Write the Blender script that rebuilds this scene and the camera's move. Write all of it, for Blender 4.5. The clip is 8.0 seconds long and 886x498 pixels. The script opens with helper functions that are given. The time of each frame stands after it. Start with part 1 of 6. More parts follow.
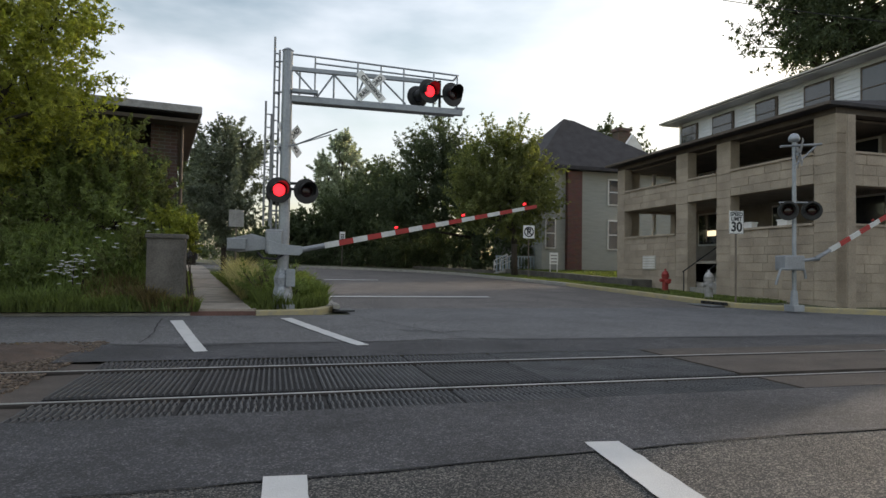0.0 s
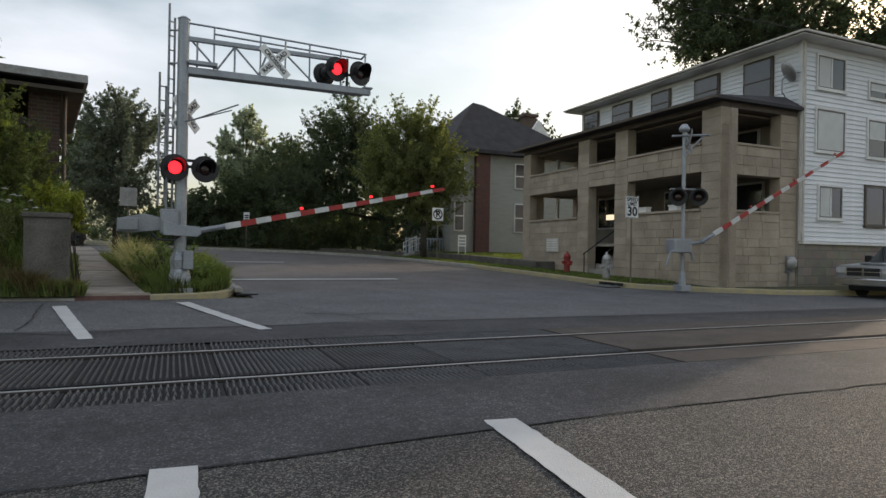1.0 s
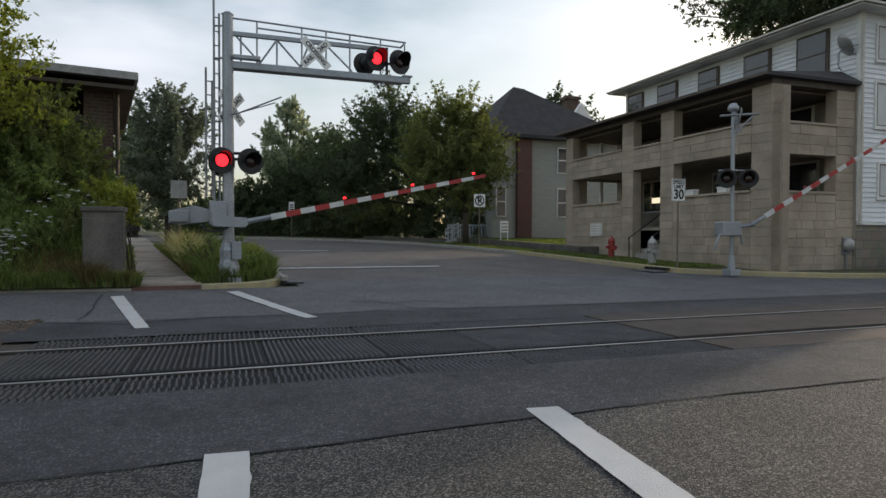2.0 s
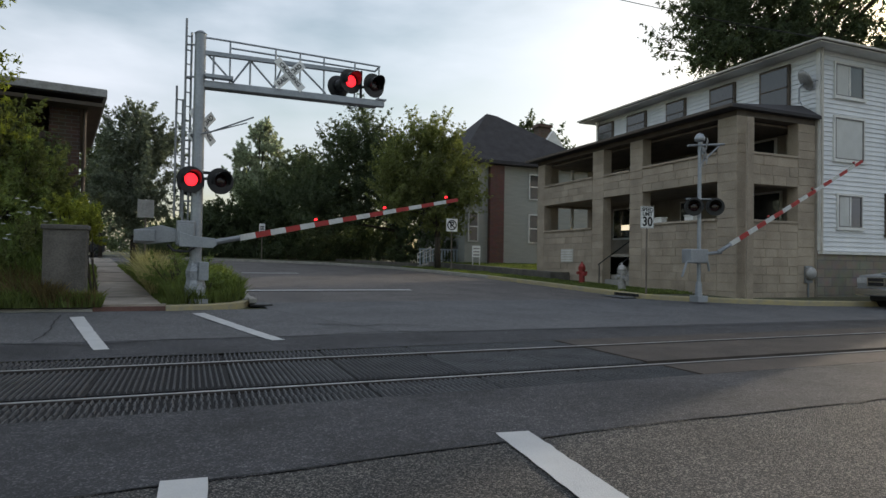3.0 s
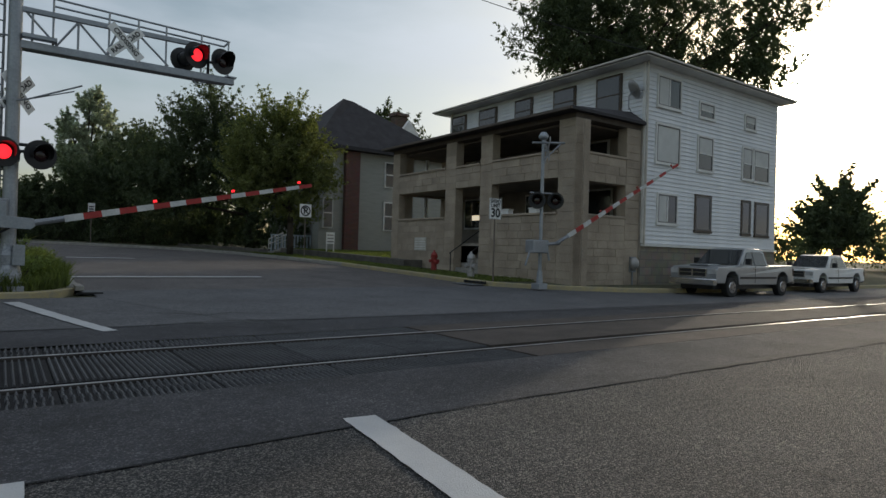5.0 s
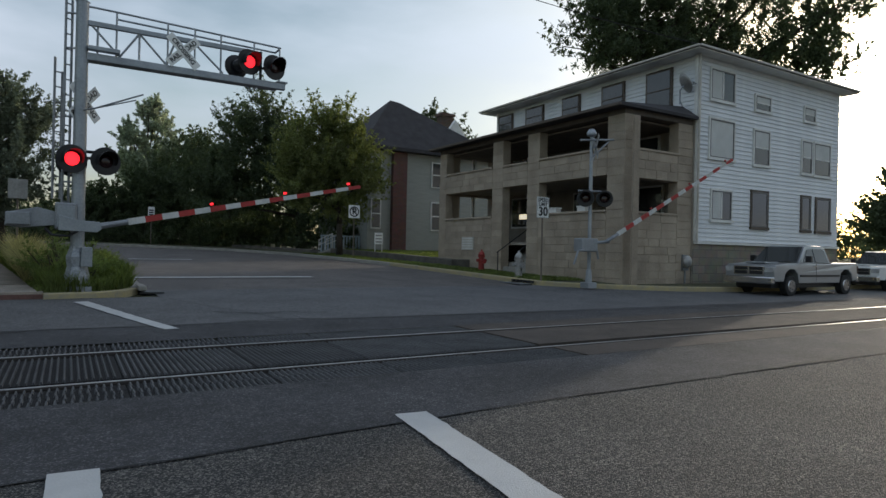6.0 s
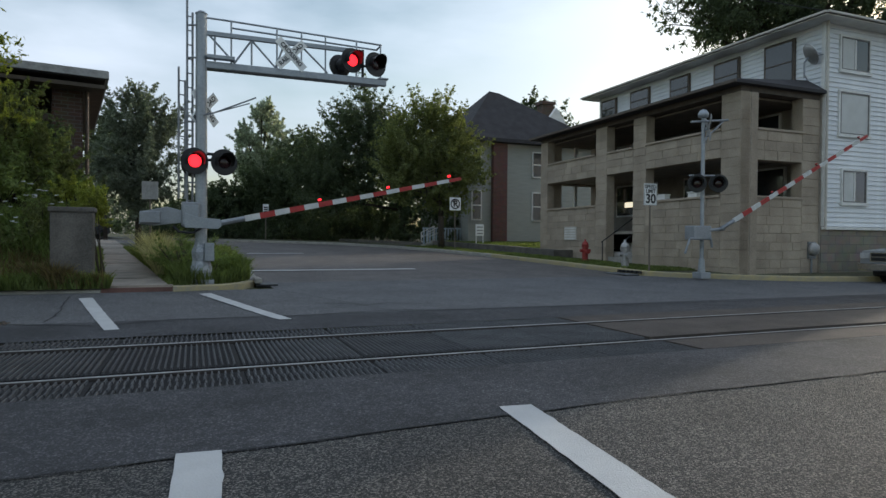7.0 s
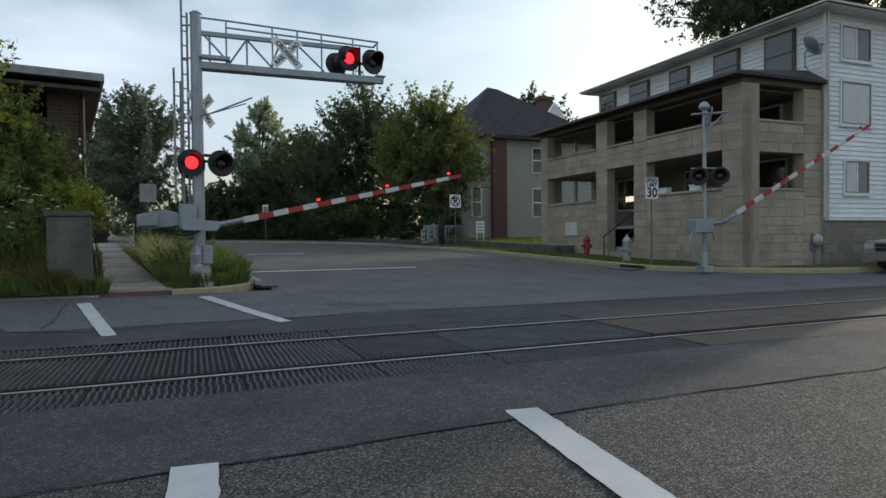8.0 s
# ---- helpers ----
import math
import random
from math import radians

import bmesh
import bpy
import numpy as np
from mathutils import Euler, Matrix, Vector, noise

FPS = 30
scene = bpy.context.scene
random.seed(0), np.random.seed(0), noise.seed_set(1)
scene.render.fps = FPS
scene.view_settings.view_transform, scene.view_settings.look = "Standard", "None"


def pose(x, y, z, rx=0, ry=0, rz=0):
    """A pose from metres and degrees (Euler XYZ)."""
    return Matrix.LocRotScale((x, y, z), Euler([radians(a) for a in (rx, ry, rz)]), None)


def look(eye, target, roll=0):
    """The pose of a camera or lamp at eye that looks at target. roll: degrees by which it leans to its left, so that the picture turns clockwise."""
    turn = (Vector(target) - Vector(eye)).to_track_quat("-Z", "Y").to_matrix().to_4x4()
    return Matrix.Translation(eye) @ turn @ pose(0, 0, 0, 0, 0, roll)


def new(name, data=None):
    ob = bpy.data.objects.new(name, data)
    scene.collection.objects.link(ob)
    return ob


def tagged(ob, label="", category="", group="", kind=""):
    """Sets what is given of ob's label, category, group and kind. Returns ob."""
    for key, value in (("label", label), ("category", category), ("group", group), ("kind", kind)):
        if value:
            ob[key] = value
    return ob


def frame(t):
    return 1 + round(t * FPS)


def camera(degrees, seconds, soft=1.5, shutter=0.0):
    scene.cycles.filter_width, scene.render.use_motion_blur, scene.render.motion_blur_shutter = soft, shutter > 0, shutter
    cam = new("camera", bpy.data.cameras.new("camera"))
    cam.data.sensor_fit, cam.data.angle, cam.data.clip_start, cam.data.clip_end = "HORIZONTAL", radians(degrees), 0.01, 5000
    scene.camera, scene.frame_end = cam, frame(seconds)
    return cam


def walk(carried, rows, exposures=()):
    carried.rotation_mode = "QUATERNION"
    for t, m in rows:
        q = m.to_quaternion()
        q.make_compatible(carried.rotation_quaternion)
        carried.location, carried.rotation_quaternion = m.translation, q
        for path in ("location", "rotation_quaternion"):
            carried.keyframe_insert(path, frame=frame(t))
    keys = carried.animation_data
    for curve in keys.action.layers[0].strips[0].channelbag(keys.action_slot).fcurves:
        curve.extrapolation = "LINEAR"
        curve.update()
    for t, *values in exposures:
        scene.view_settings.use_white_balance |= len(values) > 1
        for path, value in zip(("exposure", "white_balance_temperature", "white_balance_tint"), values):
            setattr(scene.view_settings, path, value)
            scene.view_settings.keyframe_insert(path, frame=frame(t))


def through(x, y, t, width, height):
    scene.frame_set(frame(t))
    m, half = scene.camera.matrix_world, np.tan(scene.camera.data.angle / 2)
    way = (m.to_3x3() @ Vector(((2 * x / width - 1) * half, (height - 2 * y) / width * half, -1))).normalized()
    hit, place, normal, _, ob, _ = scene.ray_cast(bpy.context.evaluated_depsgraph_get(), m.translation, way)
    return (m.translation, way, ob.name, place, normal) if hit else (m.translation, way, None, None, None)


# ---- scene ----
cam = camera(71.0, 8.0)
PATH = [
    (0, (1.356, 1.147, 1.102), (1.882, 3.076, 1.159), 0.9),
    (0.5, (1.359, 1.181, 1.11), (2.088, 3.044, 1.132), 1.7),
    (1, (1.415, 1.152, 1.104), (2.214, 2.986, 1.108), 1.0),
    (1.5, (1.428, 1.06, 1.113), (2.253, 2.881, 1.066), 0.9),
    (1.7, (1.412, 1.093, 1.133), (2.113, 2.965, 1.069), -0.2),
    (2.8, (1.442, 1.147, 1.107), (2.098, 3.036, 1.124), 0.2),
    (3, (1.441, 1.159, 1.104), (2.196, 3.011, 1.142), 0.9),
    (3.5, (1.414, 1.144, 1.087), (2.32, 2.926, 1.133), 1.6),
    (4, (1.432, 1.128, 1.086), (2.498, 2.82, 1.105), 1.7),
    (4.2, (1.439, 1.108, 1.095), (2.572, 2.756, 1.104), 2.1),
    (5.3, (1.416, 1.047, 1.118), (2.578, 2.675, 1.125), 1.7),
    (5.5, (1.399, 1.032, 1.11), (2.542, 2.673, 1.123), 2.0),
    (6, (1.392, 1.035, 1.111), (2.427, 2.746, 1.113), 1.3),
    (6.5, (1.409, 1.069, 1.11), (2.23, 2.893, 1.114), 1.0),
    (7, (1.414, 1.09, 1.103), (2.159, 2.946, 1.073), 0.4),
    (7.5, (1.415, 1.117, 1.112), (2.101, 2.994, 1.047), 0.2),
    (8, (1.456, 1.201, 1.121), (2.199, 3.058, 1.082), -0.6),
]
EXPOSURE = [(0.0, 0.78, 7000, 12), (0.5, 0.66, 7000, 12), (1.5, 0.52, 6900, 12), (3.0, 0.44, 6650, 10), (4.0, 0.34, 6600, 10), (5.3, -0.18, 6400, 8), (5.8, -0.06, 6250, 8), (6.5, 0.3, 6150, 7), (8.0, 0.44, 6250, 7)]
walk(cam, [(t, look(eye, target, roll)) for t, eye, target, roll in PATH], EXPOSURE)

# ---- sky, sun ----
SUN_AZ, SUN_EL = 68.0, 13.2          # clockwise from +y, above the horizon
world = bpy.data.worlds.new("sky")
scene.world = world
world.use_nodes = True
wn, wl = world.node_tree.nodes, world.node_tree.links
wn.clear()
w_out, w_bg, w_sky = wn.new("ShaderNodeOutputWorld"), wn.new("ShaderNodeBackground"), wn.new("ShaderNodeTexSky")
w_sky.sky_type, w_sky.sun_disc = "NISHITA", False
w_sky.sun_elevation, w_sky.sun_rotation = radians(SUN_EL), radians(SUN_AZ)
w_sky.air_density, w_sky.dust_density = 1.2, 1.6
w_co, w_map, w_no, w_ramp, w_mix = (wn.new("ShaderNodeTexCoord"), wn.new("ShaderNodeMapping"), wn.new("ShaderNodeTexNoise"),
                                    wn.new("ShaderNodeValToRGB"), wn.new("ShaderNodeMixRGB"))
w_map.inputs["Scale"].default_value = (1.0, 1.0, 3.2)
w_no.inputs["Scale"].default_value, w_no.inputs["Detail"].default_value, w_no.inputs["Roughness"].default_value = 1.7, 6, 0.5
w_ramp.color_ramp.elements[0].position, w_ramp.color_ramp.elements[1].position = 0.43, 0.72
# clouded sky: brighter towards the zenith
w_sep, w_rise, w_cloud = wn.new("ShaderNodeSeparateXYZ"), wn.new("ShaderNodeMapRange"), wn.new("ShaderNodeVectorMath")
w_rise.inputs["From Min"].default_value, w_rise.inputs["From Max"].default_value = 0.0, 1.0
w_rise.inputs["To Min"].default_value, w_rise.inputs["To Max"].default_value = 0.72, 2.1
w_cloud.operation = "SCALE"
w_cloud.inputs[0].default_value = (4.7, 5.1, 5.8)
wl.new(w_co.outputs["Generated"], w_sep.inputs[0])
wl.new(w_sep.outputs["Z"], w_rise.inputs["Value"])
wl.new(w_rise.outputs["Result"], w_cloud.inputs["Scale"])
wl.new(w_cloud.outputs["Vector"], w_mix.inputs["Color2"])
wl.new(w_co.outputs["Generated"], w_map.inputs["Vector"])
wl.new(w_map.outputs["Vector"], w_no.inputs["Vector"])
wl.new(w_no.outputs["Fac"], w_ramp.inputs["Fac"])
wl.new(w_ramp.outputs["Color"], w_mix.inputs["Fac"])
wl.new(w_sky.outputs["Color"], w_mix.inputs["Color1"])
# the bright aureole of thin cloud round the sun
w_dot = wn.new("ShaderNodeVectorMath")
w_dot.operation = "DOT_PRODUCT"
w_dot.inputs[1].default_value = (math.sin(radians(SUN_AZ)) * math.cos(radians(SUN_EL)), math.cos(radians(SUN_AZ)) * math.cos(radians(SUN_EL)), math.sin(radians(SUN_EL)))
w_norm = wn.new("ShaderNodeVectorMath")
w_norm.operation = "NORMALIZE"
wl.new(w_co.outputs["Generated"], w_norm.inputs[0])
wl.new(w_norm.outputs["Vector"], w_dot.inputs[0])
w_clamp = wn.new("ShaderNodeMath")
w_clamp.operation = "MAXIMUM"
w_clamp.inputs[1].default_value = 0.0
wl.new(w_dot.outputs["Value"], w_clamp.inputs[0])
w_last = w_mix.outputs["Color"]
for power, colour in ((5, (1.3, 1.25, 1.15)), (16, (2.4, 2.2, 1.8)), (140, (48, 43, 35)), (700, (240, 215, 175))):
    w_pow, w_glow = wn.new("ShaderNodeMath"), wn.new("ShaderNodeMixRGB")
    w_pow.operation, w_glow.blend_type = "POWER", "ADD"
    w_pow.inputs[1].default_value = power
    wl.new(w_clamp.outputs[0], w_pow.inputs[0])
    wl.new(w_pow.outputs[0], w_glow.inputs["Fac"])
    wl.new(w_last, w_glow.inputs["Color1"])
    w_glow.inputs["Color2"].default_value = (*colour, 1)
    w_last = w_glow.outputs["Color"]
wl.new(w_last, w_bg.inputs["Color"])
wl.new(w_bg.outputs["Background"], w_out.inputs["Surface"])
w_bg.inputs["Strength"].default_value = 0.125
sun_data = bpy.data.lights.new("sun", "SUN")
sun_data.energy, sun_data.angle, sun_data.color = 1.15, radians(0.6), (1.0, 0.86, 0.68)
az, el = radians(SUN_AZ), radians(SUN_EL)
sun_way = Vector((math.sin(az) * math.cos(el), math.cos(az) * math.cos(el), math.sin(el)))
sun = new("sun", sun_data)
sun.matrix_world = look(sun_way * 60, (0, 0, 0))


# ---- materials ----
def material(name, colour, rough=0.8, metal=0.0, other=None, scale=6.0, detail=0.5, fine=60.0, bump=0.15, random_tone=0.0, island=0.0,
             spec=0.5, stretch=(1, 1, 1)):
    """Colour broken by a coarse and a fine noise, with relief; random_tone varies it by object, island by loose piece."""
    m = bpy.data.materials.new(name)
    m.use_nodes = True
    n, l = m.node_tree.nodes, m.node_tree.links
    b = n["Principled BSDF"]
    b.inputs["Roughness"].default_value, b.inputs["Metallic"].default_value = rough, metal
    b.inputs["Specular IOR Level"].default_value = spec
    other = other or tuple(c * 0.6 for c in colour)
    co, mp = n.new("ShaderNodeTexCoord"), n.new("ShaderNodeMapping")
    mp.inputs["Scale"].default_value = stretch
    l.new(co.outputs["Object"], mp.inputs["Vector"])
    n1, n2 = n.new("ShaderNodeTexNoise"), n.new("ShaderNodeTexNoise")
    n1.inputs["Scale"].default_value, n2.inputs["Scale"].default_value = scale, fine
    n1.inputs["Detail"].default_value = 7
    for t in (n1, n2):
        l.new(mp.outputs["Vector"], t.inputs["Vector"])
    add = n.new("ShaderNodeMath")
    add.operation = "ADD"
    half = n.new("ShaderNodeMath")
    half.operation = "MULTIPLY_ADD"
    half.inputs[1].default_value, half.inputs[2].default_value = 0.6, -0.3
    l.new(n2.outputs["Fac"], half.inputs[0])
    l.new(n1.outputs["Fac"], add.inputs[0])
    l.new(half.outputs[0], add.inputs[1])
    ramp = n.new("ShaderNodeValToRGB")
    ramp.color_ramp.elements[0].position, ramp.color_ramp.elements[1].position = 0.5 - detail / 2, 0.5 + detail / 2
    ramp.color_ramp.elements[0].color, ramp.color_ramp.elements[1].color = (*other, 1), (*colour, 1)
    l.new(add.outputs[0], ramp.inputs["Fac"])
    last = ramp.outputs["Color"]
    for amount, node, socket in ((random_tone, "ShaderNodeObjectInfo", "Random"), (island, "ShaderNodeNewGeometry", "Random Per Island")):
        if amount:
            src, hsv, rng = n.new(node), n.new("ShaderNodeHueSaturation"), n.new("ShaderNodeMapRange")
            rng.inputs["To Min"].default_value, rng.inputs["To Max"].default_value = 1 - amount, 1 + amount
            l.new(src.outputs[socket], rng.inputs["Value"])
            l.new(rng.outputs["Result"], hsv.inputs["Value"])
            l.new(last, hsv.inputs["Color"])
            last = hsv.outputs["Color"]
    l.new(last, b.inputs["Base Color"])
    if bump:
        bp = n.new("ShaderNodeBump")
        bp.inputs["Strength"].default_value, bp.inputs["Distance"].default_value = bump, 0.02
        l.new(n2.outputs["Fac"], bp.inputs["Height"])
        l.new(bp.outputs["Normal"], b.inputs["Normal"])
    return m


def leaf_material(name, colour, through=0.35, shine=(1.5, 1.6, 0.62)):
    m = material(name, colour, 0.6, other=tuple(c * 0.55 for c in colour), scale=1.2, fine=8, bump=0, island=0.35, spec=0.12)
    n, l = m.node_tree.nodes, m.node_tree.links
    b, out = n["Principled BSDF"], n["Material Output"]
    t, mix = n.new("ShaderNodeBsdfTranslucent"), n.new("ShaderNodeMixShader")
    mix.inputs["Fac"].default_value = through
    gain = n.new("ShaderNodeMixRGB")
    gain.blend_type = "MULTIPLY"
    gain.inputs["Fac"].default_value = 1
    gain.inputs["Color2"].default_value = (*shine, 1)
    l.new(b.inputs["Base Color"].links[0].from_socket, gain.inputs["Color1"])
    l.new(gain.outputs["Color"], t.inputs["Color"])
    l.new(b.outputs["BSDF"], mix.inputs[1])
    l.new(t.outputs["BSDF"], mix.inputs[2])
    l.new(mix.outputs["Shader"], out.inputs["Surface"])
    return m


def emitter(name, colour, strength):
    m = bpy.data.materials.new(name)
    m.use_nodes = True
    b = m.node_tree.nodes["Principled BSDF"]
    b.inputs["Base Color"].default_value = (*colour, 1)
    b.inputs["Emission Color"].default_value = (*colour, 1)
    b.inputs["Emission Strength"].default_value = strength
    return m


def glass_material(name, tint, rough=0.06):
    m = material(name, tint, rough, other=tuple(c * 0.7 for c in tint), scale=2, fine=9, bump=0.02, spec=0.9)
    return m


def brick_material(name, c1, c2, mortar, width, height, bump=0.5, rough=0.9):
    """Coursed masonry for walls too far off to pick stones apart."""
    m = bpy.data.materials.new(name)
    m.use_nodes = True
    n, l = m.node_tree.nodes, m.node_tree.links
    b = n["Principled BSDF"]
    b.inputs["Roughness"].default_value = rough
    co, sep, comb, add = n.new("ShaderNodeTexCoord"), n.new("ShaderNodeSeparateXYZ"), n.new("ShaderNodeCombineXYZ"), n.new("ShaderNodeMath")
    l.new(co.outputs["Object"], sep.inputs[0])
    l.new(sep.outputs["X"], add.inputs[0])
    l.new(sep.outputs["Y"], add.inputs[1])
    l.new(add.outputs[0], comb.inputs["X"])
    l.new(sep.outputs["Z"], comb.inputs["Y"])
    br, no, mx = n.new("ShaderNodeTexBrick"), n.new("ShaderNodeTexNoise"), n.new("ShaderNodeMixRGB")
    br.inputs["Scale"].default_value = 1.0
    br.inputs["Brick Width"].default_value, br.inputs["Row Height"].default_value = width, height
    br.inputs["Mortar Size"].default_value = 0.012
    br.inputs["Color1"].default_value, br.inputs["Color2"].default_value, br.inputs["Mortar"].default_value = (*c1, 1), (*c2, 1), (*mortar, 1)
    l.new(comb.outputs[0], br.inputs["Vector"])
    no.inputs["Scale"].default_value, no.inputs["Detail"].default_value = 3.0, 8
    l.new(co.outputs["Object"], no.inputs["Vector"])
    mx.blend_type = "MULTIPLY"
    mx.inputs["Fac"].default_value = 0.5
    l.new(br.outputs["Color"], mx.inputs["Color1"])
    l.new(no.outputs["Color"], mx.inputs["Color2"])
    l.new(mx.outputs["Color"], b.inputs["Base Color"])
    bp = n.new("ShaderNodeBump")
    bp.inputs["Strength"].default_value, bp.inputs["Distance"].default_value = bump, 0.02
    l.new(br.outputs["Fac"], bp.inputs["Height"])
    bp.invert = True
    l.new(bp.outputs["Normal"], b.inputs["Normal"])
    return m




def aggregate(name, dark, light, grain, share, rough, bump, blotch=0.35):
    """Asphalt with stones of random tone showing in dark binder, with broad worn blotches."""
    m = bpy.data.materials.new(name)
    m.use_nodes = True
    n, l = m.node_tree.nodes, m.node_tree.links
    b = n["Principled BSDF"]
    b.inputs["Roughness"].default_value = rough
    co = n.new("ShaderNodeTexCoord")
    vo, no, mid = n.new("ShaderNodeTexVoronoi"), n.new("ShaderNodeTexNoise"), n.new("ShaderNodeTexNoise")
    vo.inputs["Scale"].default_value, vo.inputs["Randomness"].default_value = grain, 1.0
    no.inputs["Scale"].default_value, no.inputs["Detail"].default_value = 0.9, 8
    mid.inputs["Scale"].default_value, mid.inputs["Detail"].default_value = 9.0, 6
    for t in (vo, no, mid):
        l.new(co.outputs["Object"], t.inputs["Vector"])
    sep, ramp = n.new("ShaderNodeSeparateColor"), n.new("ShaderNodeValToRGB")
    l.new(vo.outputs["Color"], sep.inputs["Color"])
    ramp.color_ramp.elements[0].position, ramp.color_ramp.elements[1].position = 1 - share, 1.0
    ramp.color_ramp.elements[0].color, ramp.color_ramp.elements[1].color = (*dark, 1), (*light, 1)
    l.new(sep.outputs["Red"], ramp.inputs["Fac"])
    last = ramp.outputs["Color"]
    for t, k in ((no, blotch), (mid, blotch * 0.6)):
        rng, hsv = n.new("ShaderNodeMapRange"), n.new("ShaderNodeHueSaturation")
        rng.inputs["From Min"].default_value, rng.inputs["From Max"].default_value = 0.3, 0.7
        rng.inputs["To Min"].default_value, rng.inputs["To Max"].default_value = 1 - k, 1 + k
        l.new(t.outputs["Fac"], rng.inputs["Value"])
        l.new(rng.outputs["Result"], hsv.inputs["Value"])
        l.new(last, hsv.inputs["Color"])
        last = hsv.outputs["Color"]
    l.new(last, b.inputs["Base Color"])
    bp = n.new("ShaderNodeBump")
    bp.inputs["Strength"].default_value, bp.inputs["Distance"].default_value = bump, 0.012
    l.new(vo.outputs["Distance"], bp.inputs["Height"])
    bp.invert = True
    l.new(bp.outputs["Normal"], b.inputs["Normal"])
    return m


ASPHALT_CHIP = aggregate("asphalt_chipseal", (0.024, 0.024, 0.025), (0.24, 0.225, 0.205), 120, 0.45, 0.85, 1.0, 0.22)
ASPHALT_DARK = aggregate("asphalt_patch", (0.033, 0.033, 0.037), (0.135, 0.133, 0.14), 105, 0.24, 0.85, 0.6, 0.42)
ASPHALT_OLD = aggregate("asphalt_worn", (0.066, 0.066, 0.069), (0.15, 0.15, 0.153), 55, 0.6, 0.8, 0.3, 0.2)
ASPHALT_STREET = aggregate("asphalt_street", (0.072, 0.064, 0.06), (0.158, 0.142, 0.13), 50, 0.6, 0.8, 0.3, 0.25)
TRACK_FILL = material("track_fill", (0.085, 0.067, 0.056), 0.9, other=(0.04, 0.033, 0.028), scale=2.0, fine=60, bump=0.5)
# colours the asphalt cracks and the painted shade in the flange gaps
CRACK_AND_GAP_SHADE = material("crack_tar_and_gap_shade", (0.02, 0.02, 0.021), 0.85, scale=8, bump=0.2)
PANEL = material("crossing_panel", (0.115, 0.115, 0.12), 0.85, other=(0.055, 0.055, 0.057), scale=2.5, fine=70, bump=0.3, random_tone=0.2)
# groove darkness is put into the colour of the slab below the ribs
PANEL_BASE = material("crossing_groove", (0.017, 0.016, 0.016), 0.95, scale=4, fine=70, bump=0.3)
RAIL_TOP = material("rail_steel", (0.52, 0.52, 0.53), 0.38, 0.6, other=(0.38, 0.37, 0.37), scale=5, fine=80, bump=0.05)
RAIL_RUST = material("rail_rust", (0.055, 0.045, 0.04), 0.75, 0.3, other=(0.03, 0.026, 0.024), scale=6, fine=60, bump=0.2)
PAINT = material("road_paint", (0.56, 0.56, 0.55), 0.75, other=(0.40, 0.40, 0.40), scale=3, detail=0.9, fine=110, bump=0.3)
KERB = material("kerb_concrete", (0.36, 0.34, 0.30), 0.9, other=(0.22, 0.21, 0.19), scale=4, fine=50)
KERB_YELLOW = material("kerb_yellow", (0.42, 0.34, 0.16), 0.85, other=(0.27, 0.25, 0.19), scale=5, fine=40)
CONCRETE = material("pavement_concrete", (0.36, 0.31, 0.26), 0.9, other=(0.20, 0.175, 0.145), scale=2.5, fine=50, random_tone=0.12)
BRICK_RED = material("tactile_brick", (0.17, 0.09, 0.075), 0.9, scale=6, fine=40)
BLOCK_GREY = material("wall_concrete", (0.15, 0.135, 0.118), 0.92, other=(0.06, 0.055, 0.048), scale=2.2, fine=35, bump=0.4)
EARTH = material("earth", (0.075, 0.085, 0.035), 0.95, other=(0.05, 0.042, 0.025), scale=1.4, fine=30, bump=0.6)
GRASS = leaf_material("grass", (0.17, 0.21, 0.075), 0.38)
WEED = leaf_material("weeds", (0.22, 0.28, 0.105), 0.4)
REED = leaf_material("dead_stalks", (0.20, 0.155, 0.08), 0.3)
STRAW = leaf_material("dry_grass", (0.56, 0.52, 0.25), 0.35, (1.3, 1.3, 0.9))
DIRT = material("red_brown_dirt", (0.105, 0.07, 0.052), 0.95, other=(0.045, 0.033, 0.027), scale=5, fine=45, bump=0.9)
GRAVEL = material("gravel", (0.17, 0.13, 0.10), 0.95, other=(0.07, 0.052, 0.042), scale=9, fine=40, bump=0.8, island=0.4)
GALV = material("galvanised_steel", (0.31, 0.325, 0.345), 0.5, 0.5, other=(0.20, 0.21, 0.225), scale=3, fine=30, bump=0.08)
ALU = material("aluminium_paint", (0.36, 0.38, 0.41), 0.45, 0.5, other=(0.24, 0.26, 0.28), scale=2, fine=25, bump=0.06)
FOIL = material("silver_cover", (0.42, 0.44, 0.47), 0.4, 0.3, other=(0.2, 0.21, 0.23), scale=9, fine=22, bump=0.9)
BLACK = material("black_paint", (0.016, 0.016, 0.018), 0.5, scale=4, fine=30, bump=0.05)
RED_LENS = emitter("red_lamp_lit", (1.0, 0.02, 0.03), 1.9)
TRANSOM = emitter("lit_transom", (1.0, 0.86, 0.62), 0.7)
RED_DARK = material("red_lens_dark", (0.03, 0.008, 0.008), 0.2, scale=5, fine=40, bump=0.1)
RED = material("red_reflective", (0.42, 0.035, 0.03), 0.6, other=(0.28, 0.03, 0.025), scale=6, fine=30, bump=0.05)
WHITE = material("white_reflective", (0.62, 0.62, 0.60), 0.6, other=(0.45, 0.45, 0.43), scale=5, fine=30, bump=0.05)
SIGN_WHITE = material("sign_white", (0.85, 0.85, 0.83), 0.5, other=(0.76, 0.76, 0.74), scale=3, fine=20, bump=0.02)
